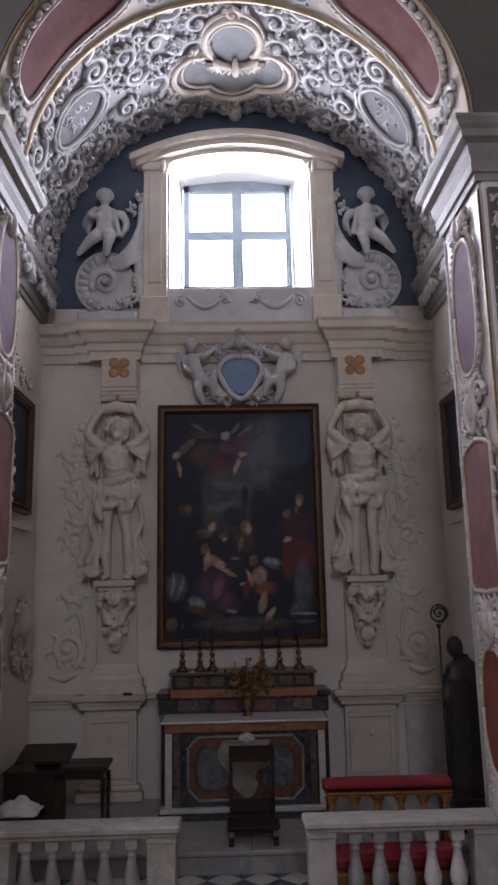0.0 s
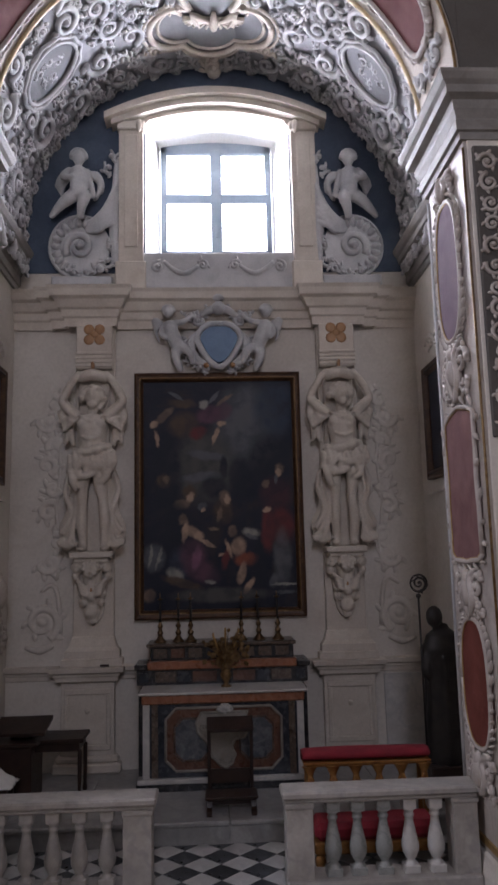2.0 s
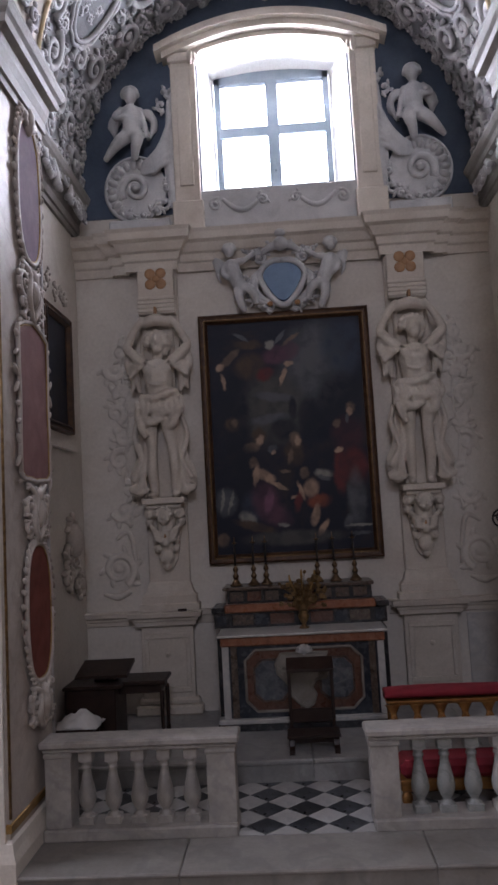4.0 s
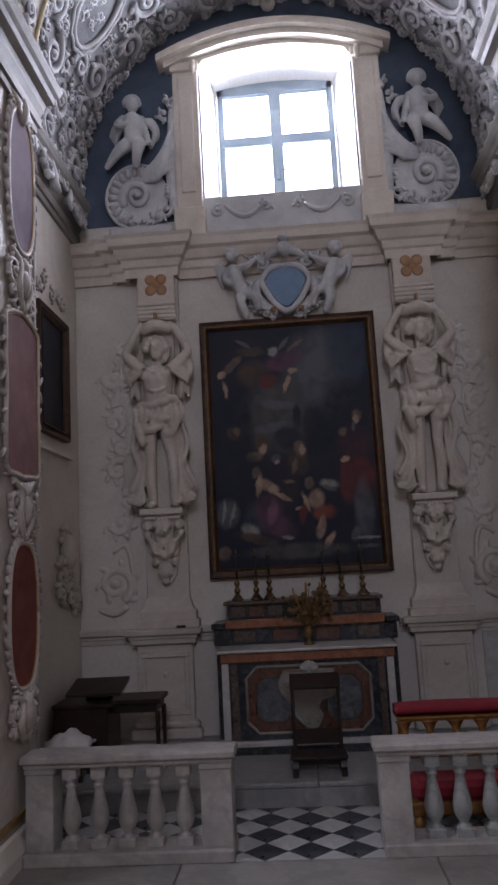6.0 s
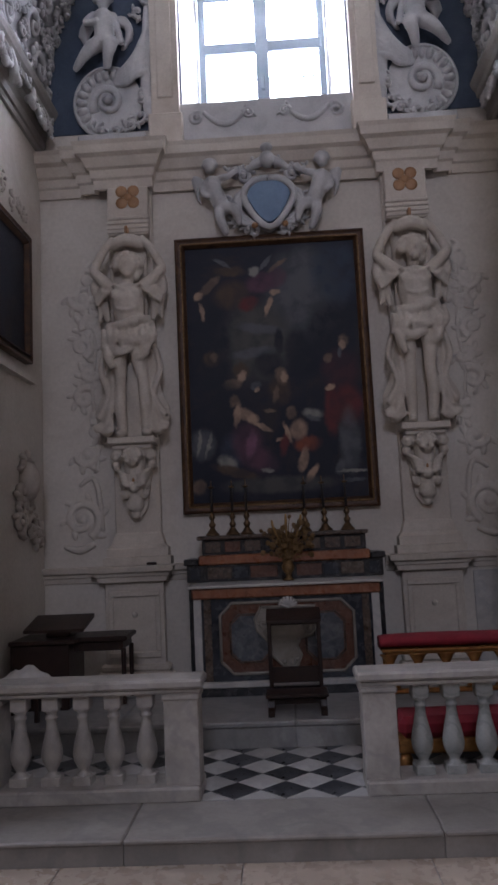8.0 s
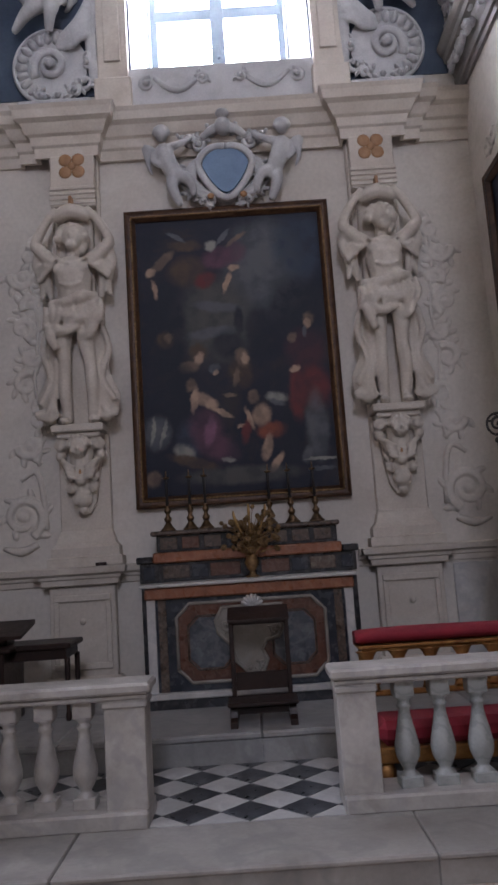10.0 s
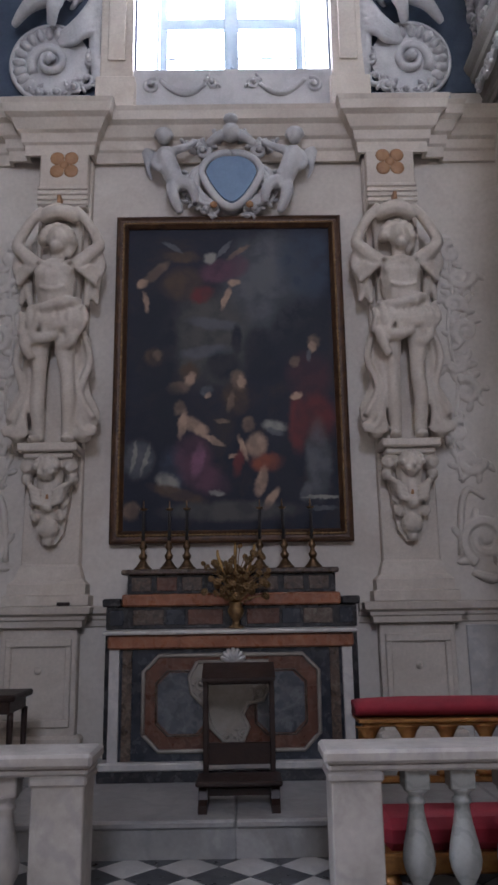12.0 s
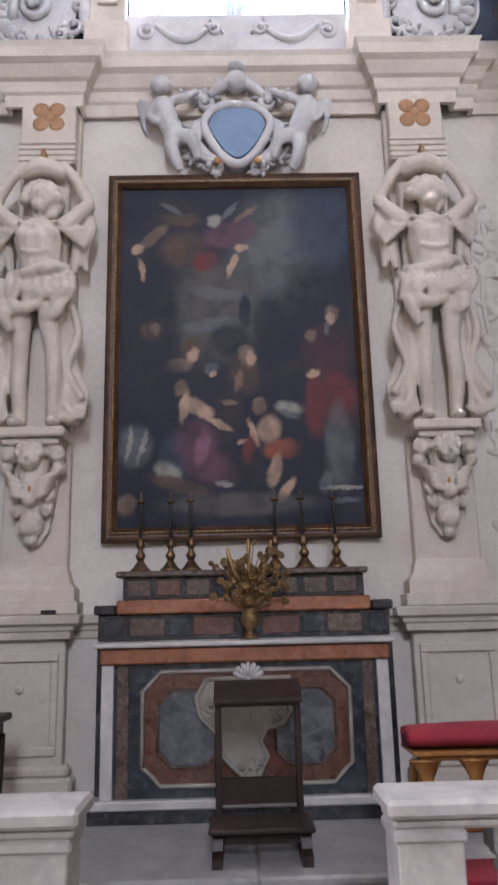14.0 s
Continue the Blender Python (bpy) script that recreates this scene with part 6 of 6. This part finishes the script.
# ---------------------------------------------------------------- panels and beads of the entrance arch
def arch_panel(a0, a1, material, label):
    p = thing("arch_panel", label, "ceiling panel", "arch panels")
    ym = (JY0 + JY1) / 2
    out = []
    n = 22
    along = lambda k: math.radians((a0 + a1) / 2 - (a1 - a0) / 2 * math.cos(math.pi * k / n)) * AR
    half_at = lambda k: max(0.012, 0.31 * (1 - abs(math.cos(math.pi * k / n)) ** 3.4) ** (1 / 3.4))
    for k in range(n + 1):
        out.append((along(k), ym - 0.03 - half_at(k)))
    for k in range(n, -1, -1):
        out.append((along(k), ym - 0.03 + half_at(k)))
    s = Shape()
    vs = [arch(u, v, h) for h in (0.0, 0.03) for u, v in out]
    m = len(out)
    fs = [(i, m - 1 - i, m - 2 - i, i + 1) for i in range(n)] + [(m + i, m + i + 1, 2 * m - 2 - i, 2 * m - 1 - i) for i in range(n)] + [(i, (i + 1) % m, m + (i + 1) % m, m + i) for i in range(m)]
    part("slab", s.add(vs, fs), material, p)
    s = Shape()
    band(s, arch, out, 0.03, 0.03, 7, True)
    for i in range(0, m):
        u, v = out[i]
        s.ball((u, v + (0.05 if v > ym else -0.05), 0.03), (0.06, 0.03, 0.03), 7, 4, arch, 0.4 * (-1) ** i)
    part("frame", s, JAMB_STUCCO, p)


arch_panel(-73, -29, PINK, "long dull pink panel on the arch soffit")
arch_panel(29, 73, PINK, "long dull pink panel on the arch soffit")
arch_panel(-14, 14, LILAC, "purple panel at the crown of the arch soffit")
s = Shape()
for a in (-78, -21.5, 21.5, 78):
    for k in range(3):
        u = math.radians(a) * AR
        acanthus(s, arch, u + (k - 1) * 0.02, -2.66 - 0.22 * k, 0.11, 1.4, a + k, 1 if k % 2 else -1, 0.03, 4, 18, 0.03)
solid("arch_leafwork", s, STUCCO_GREY, "grey-white stucco leafwork on the arch soffit", "relief")
for y, mt, r, nm in ((JY1 + 0.005, PALE_GILT, 0.024, "trim_inner_bead"), (JY0 - 0.005, OLD_GOLD, 0.014, "trim_outer_bead")):
    s = Shape()
    s.tube([arch(math.radians(-90 + 180 * k / 60) * AR, y, 0.01) for k in range(61)], r, 8)
    solid(nm, s, mt, "gilded rope moulding along the arch", "moulding")

# ---------------------------------------------------------------- stucco of the vault
rng = random.Random(11)
ceiling_relief = Shape()
Q = VR
tref = (-0.04, -0.97)


def trefoil(a):
    """Reach of the three-lobed cartouche from its middle in the direction a."""
    d = (math.cos(a), math.sin(a))
    reach = 0.0
    for cu, cv, cr in ((0, -0.40, 0.34), (0.43, 0.12, 0.33), (-0.43, 0.12, 0.33), (0, 0.26, 0.38)):
        along = cu * d[0] + cv * d[1]
        off = cr * cr - (cu * cu + cv * cv - along * along)
        if off > 0:
            reach = max(reach, along + math.sqrt(off))
    return reach


meds = ((math.radians(-51.6) * Q, -1.22), (math.radians(49.5) * Q, -1.12))
placed = []
for attempt in range(7000):
    r = rng.choice((0.25, 0.22, 0.19)) if attempt < 500 else rng.choice((0.19, 0.16, 0.14, 0.12, 0.10)) if attempt < 2600 else rng.choice((0.10, 0.085, 0.07, 0.055))
    u, v = rng.uniform(0.0, math.radians(100) * Q), rng.uniform(-2.2, -0.06)
    if u < 0.05 or u + r * 0.5 > math.radians(103) * Q or v - r < -2.32 or v + r > 0.0:
        continue
    if math.hypot(u, v - tref[1]) < trefoil(math.atan2(v - tref[1], u)) + 0.05 + r * 0.8:
        continue
    if any(((u - abs(mu)) / (0.50 + r * 0.6)) ** 2 + ((v - mv) / (0.38 + r * 0.6)) ** 2 < 1 for mu, mv in meds):
        continue
    if any((u - a) ** 2 + (v - b) ** 2 < ((r + c) * 0.9) ** 2 for a, b, c in placed):
        continue
    placed.append((u, v, r))
for u, v, r in placed:
    t0, way, tn = rng.uniform(0, 6.28), rng.choice((-1, 1)), rng.uniform(1.2, 1.8)
    for sg in (-1, 1):
        acanthus(ceiling_relief, vault, sg * u, v, r * 0.92, tn, t0 if sg > 0 else math.pi - t0, way * sg, 0.014 + 0.14 * r, 8 if r > 0.15 else 6 if r > 0.09 else 3, 26 if r > 0.15 else 20 if r > 0.09 else 12, 0.035)
for i in range(26):
    u = math.radians(-100 + 200 * (i + 0.5) / 26) * Q
    acanthus(ceiling_relief, vault, u, -0.06, 0.075, 1.2, 1.57, 1 if i % 2 else -1, 0.028, 3, 14, 0.04)
    ceiling_relief.ball((u, 0.0, 0.03), (0.06, 0.03, 0.04), 7, 4, vault)
solid("ceiling_stucco", ceiling_relief, STUCCO_GREY, "dense grey-white stucco acanthus scrolls on the vault", "ceiling relief", kind="stuff")

tc_ = thing("ceiling_cartouche", "three-lobed stucco cartouche with spread rays on the vault", "cartouche")
lob = [(tref[0] + trefoil(2 * math.pi * k / 96) * math.cos(2 * math.pi * k / 96), tref[1] + trefoil(2 * math.pi * k / 96) * math.sin(2 * math.pi * k / 96)) for k in range(96)]
part("field", Shape().prism(lob[::-1], vault, -0.02, 0.02), FIELD_GREY, tc_)
s = Shape()
band(s, vault, lob, 0.04, 0.05, 8, True)
band(s, vault, [(tref[0] + (u - tref[0]) * 1.11, tref[1] + (v - tref[1]) * 1.11) for u, v in lob], 0.022, 0.04, 6, True)
band(s, vault, [(u * 0.86, -1.02 + (v + 1.02) * 0.86) for u, v in lob], 0.022, 0.035, 6, True)
for k in range(0, 96, 16):
    u, v = lob[(k + 8) % 96]
    acanthus(s, vault, u * 1.12, -1.02 + (v + 1.02) * 1.12, 0.10, 1.4, k, 1 if u > 0 else -1, 0.035, 4, 18, 0.05)
part("frame", s, STUCCO, tc_)
for i in range(15):
    a = math.radians(-10 + 200 * i / 14)
    part("ray", Shape().tube([(0, -0.98, 0.04), (0.34 * math.cos(a) * 1.1, -0.98 + 0.18 * math.sin(a), 0.05)], [0.012, 0.02], 5, vault), STUCCO, tc_)
for sg in (-1, 1):
    for i in range(5):
        part("feather", Shape().tube([(sg * 0.06, -0.92, 0.06), (sg * (0.2 + 0.02 * i), -1.02 - 0.02 * i, 0.08), (sg * (0.36 - 0.045 * i), -0.98 + 0.035 * i, 0.06)], [0.03, 0.03, 0.012], 6, vault), STUCCO, tc_)
part("crest", Shape().tube([(0, -1.08, 0.07), (0, -0.9, 0.09), (0, -0.8, 0.06)], [0.03, 0.06, 0.03], 8, vault), STUCCO, tc_)
for mu, mv in meds:
    md = thing("ceiling_medallion", "oval grey-blue medallion in a stucco frame on the vault", "medallion", "vault medallions")
    o = oval(mu, mv, 0.40, 0.29, 48)
    part("field", Shape().prism(o[::-1], vault, -0.02, 0.025), FIELD_GREY, md)
    s = Shape()
    band(s, vault, oval(mu, mv, 0.42, 0.31, 60), 0.028, 0.05, 8, True)
    band(s, vault, oval(mu, mv, 0.48, 0.37, 72, 0.03, 12), 0.024, 0.05, 7, True)
    part("frame", s, STUCCO_GREY, md)
    s = Shape()
    for i in range(5):
        acanthus(s, vault, mu + 0.16 * math.cos(i * 1.26), mv + 0.12 * math.sin(i * 1.26), 0.07, 1.2, i, 1 if i % 2 else -1, 0.022, 4, 14, 0.03)
    part("carving", s, STUCCO_GREY, md)
s = Shape()
acanthus(s, vault, 0, -0.16, 0.12, 1.2, 1.57, 1, 0.05, 5, 18, 0.08)
s.ball((0, -0.06, 0.1), (0.1, 0.1, 0.08), place=vault)
tagged(part("keystone", s, STUCCO), "white stucco keystone bracket over the window", "keystone")

# ---------------------------------------------------------------- balustrades
def profile_baluster():
    return [(0.052, 0.09), (0.052, 0.10), (0.042, 0.115), (0.055, 0.13), (0.055, 0.145), (0.032, 0.165), (0.030, 0.175), (0.045, 0.20), (0.062, 0.235), (0.068, 0.27), (0.066, 0.30), (0.056, 0.35), (0.042, 0.41), (0.033, 0.46), (0.031, 0.485), (0.041, 0.495), (0.041, 0.51), (0.032, 0.518), (0.034, 0.53), (0.052, 0.545), (0.052, 0.555)]


def balustrade(xa, xb, posts, xs, marble_of):
    y0, y1 = -2.83, -2.61
    b = thing("balustrade", "worn white marble altar rail with turned balusters", "balustrade", "altar rails", at=(0, 0, FLOOR - 0.007))
    part("base_rail", Shape().box(xa + 0.01, xb - 0.01, y0 - 0.045, y1 + 0.045, 0, 0.09, 0.012), RAIL_MARBLE, b)
    s = Shape().box(xa - 0.02, xb + 0.02, y0 - 0.03, y1 + 0.03, 0.675, 0.732, 0.014).box(xa, xb, y0, y1, 0.640, 0.675, 0.012)
    part("hand_rail", s, RAIL_MARBLE, b)
    for a, c in posts:
        s = Shape().box(a, c, y0 + 0.005, y1 - 0.005, 0.085, 0.645, 0.006)
        s.box(a - 0.012, c + 0.012, y0 - 0.005, y1 + 0.005, 0.60, 0.64, 0.01)
        part("post", s, RAIL_MARBLE, b)
    prof = profile_baluster()
    shape = Shape().lathe(prof, 0, 0, 0, 20).box(-0.06, 0.06, -0.06, 0.06, 0.085, 0.145, 0.006).box(-0.053, 0.053, -0.053, 0.053, 0.55, 0.642, 0.006)
    meshes = {m.name: shape.mesh("baluster", m) for m in (RAIL_MARBLE, BALUSTER_GREY, WHITE_MARBLE)}
    for x, m in zip(xs, marble_of):
        o = part("baluster", meshes[m.name], m, b)
        o.location = (x, -2.72, 0)
        o.rotation_euler = (0, 0, random.uniform(-0.06, 0.06))


balustrade(-2.08, -0.575, ((-2.06, -1.86), (-0.81, -0.59)), (-1.76, -1.555, -1.35, -1.15, -0.94), (RAIL_MARBLE,) * 5)
balustrade(0.425, 1.94, ((0.435, 0.645), (1.735, 1.93)), (0.805, 1.0, 1.205, 1.41, 1.615), (BALUSTER_GREY, BALUSTER_GREY, BALUSTER_GREY, WHITE_MARBLE, WHITE_MARBLE))

# ---------------------------------------------------------------- floor pieces
D = 0.318
tile = Shape().prism([(-D / 2 + 0.003, 0), (0, -D / 2 + 0.003), (D / 2 - 0.003, 0), (0, D / 2 - 0.003)], lambda u, v, d: (u, v, d), -0.012, 0.0)
tw, tb_ = tile.mesh("floor_tile", TILE_WHITE), tile.mesh("floor_tile", TILE_BLACK)
half = Shape().prism([(-D / 2 + 0.003, 0.002), (D / 2 - 0.003, 0.002), (0, D / 2 - 0.003)], lambda u, v, d: (u, v, d), -0.012, 0.0)
for j in range(0, 4):
    for i in range(-6, 9):
        for k, me in ((0, tb_), (1, tw)):
            x, y = -0.383 + D * (i + 0.5 * k), -2.695 + D * (j + 0.5 * k)
            if XL + D / 2 < x < XR - D / 2 and y < PRED_Y + D * 0.4:
                o = part("floor_tile", me, None, floor)
                o.location = (x, y, FLOOR + random.uniform(-0.0008, 0.0008))
th = half.mesh("floor_tile", TILE_WHITE)
for i in range(-6, 8):
    x = -0.383 + D * (i + 0.5)
    if XL + D / 2 < x < XR - D / 2:
        part("floor_tile", th, None, floor).location = (x, -2.695 - D / 2, FLOOR)
for i, (a, b) in enumerate(((XL + 0.01, -1.35), (-1.35, 0.02), (0.02, 1.55), (1.55, XR - 0.01))):
    part("step_tread", Shape().box(a, b - 0.003, PRED_Y, -0.9, PRED - 0.045, PRED, 0.012), GREY_MARBLE, predella)
    part("step_tread", Shape().box(a, b - 0.003, -0.897, YB - 0.01, PRED - 0.045, PRED, 0.004), GREY_MARBLE, predella)
    part("riser_slab", Shape().box(a, b - 0.003, PRED_Y + 0.018, PRED_Y + 0.05, FLOOR - 0.005, PRED - 0.046, 0.003), GREY_MARBLE, predella)
for i, (a, b) in enumerate(((JL - 0.01, -0.95), (-0.95, 0.78), (0.78, JR + 0.01))):
    part("threshold_slab", Shape().box(a, b - 0.004, SLAB_Y, -2.858, FLOOR - 0.03, FLOOR, 0.012), SLAB, threshold)
    part("threshold_riser", Shape().box(a, b - 0.004, SLAB_Y + 0.02, SLAB_Y + 0.05, NAVE - 0.01, FLOOR - 0.031, 0.003), SLAB, threshold)
nave = solid("floor_nave", Shape().box(-7.0, 7.0, -16.0, SLAB_Y + 0.03, NAVE - 0.3, NAVE - 0.006, 0.001), GROUT, "polished beige stone nave floor in large slabs", "floor")
slab = Shape().box(-0.497, 0.497, -0.497, 0.497, -0.006, 0.0, 0.002).mesh("floor_slab", NAVE_FLOOR)
for i in range(-4, 5):
    for j in range(8):
        o = part("floor_slab", slab, None, nave)
        o.location = (i * 1.0 + 0.2, SLAB_Y + 0.02 - 0.5 - j * 1.0, NAVE)
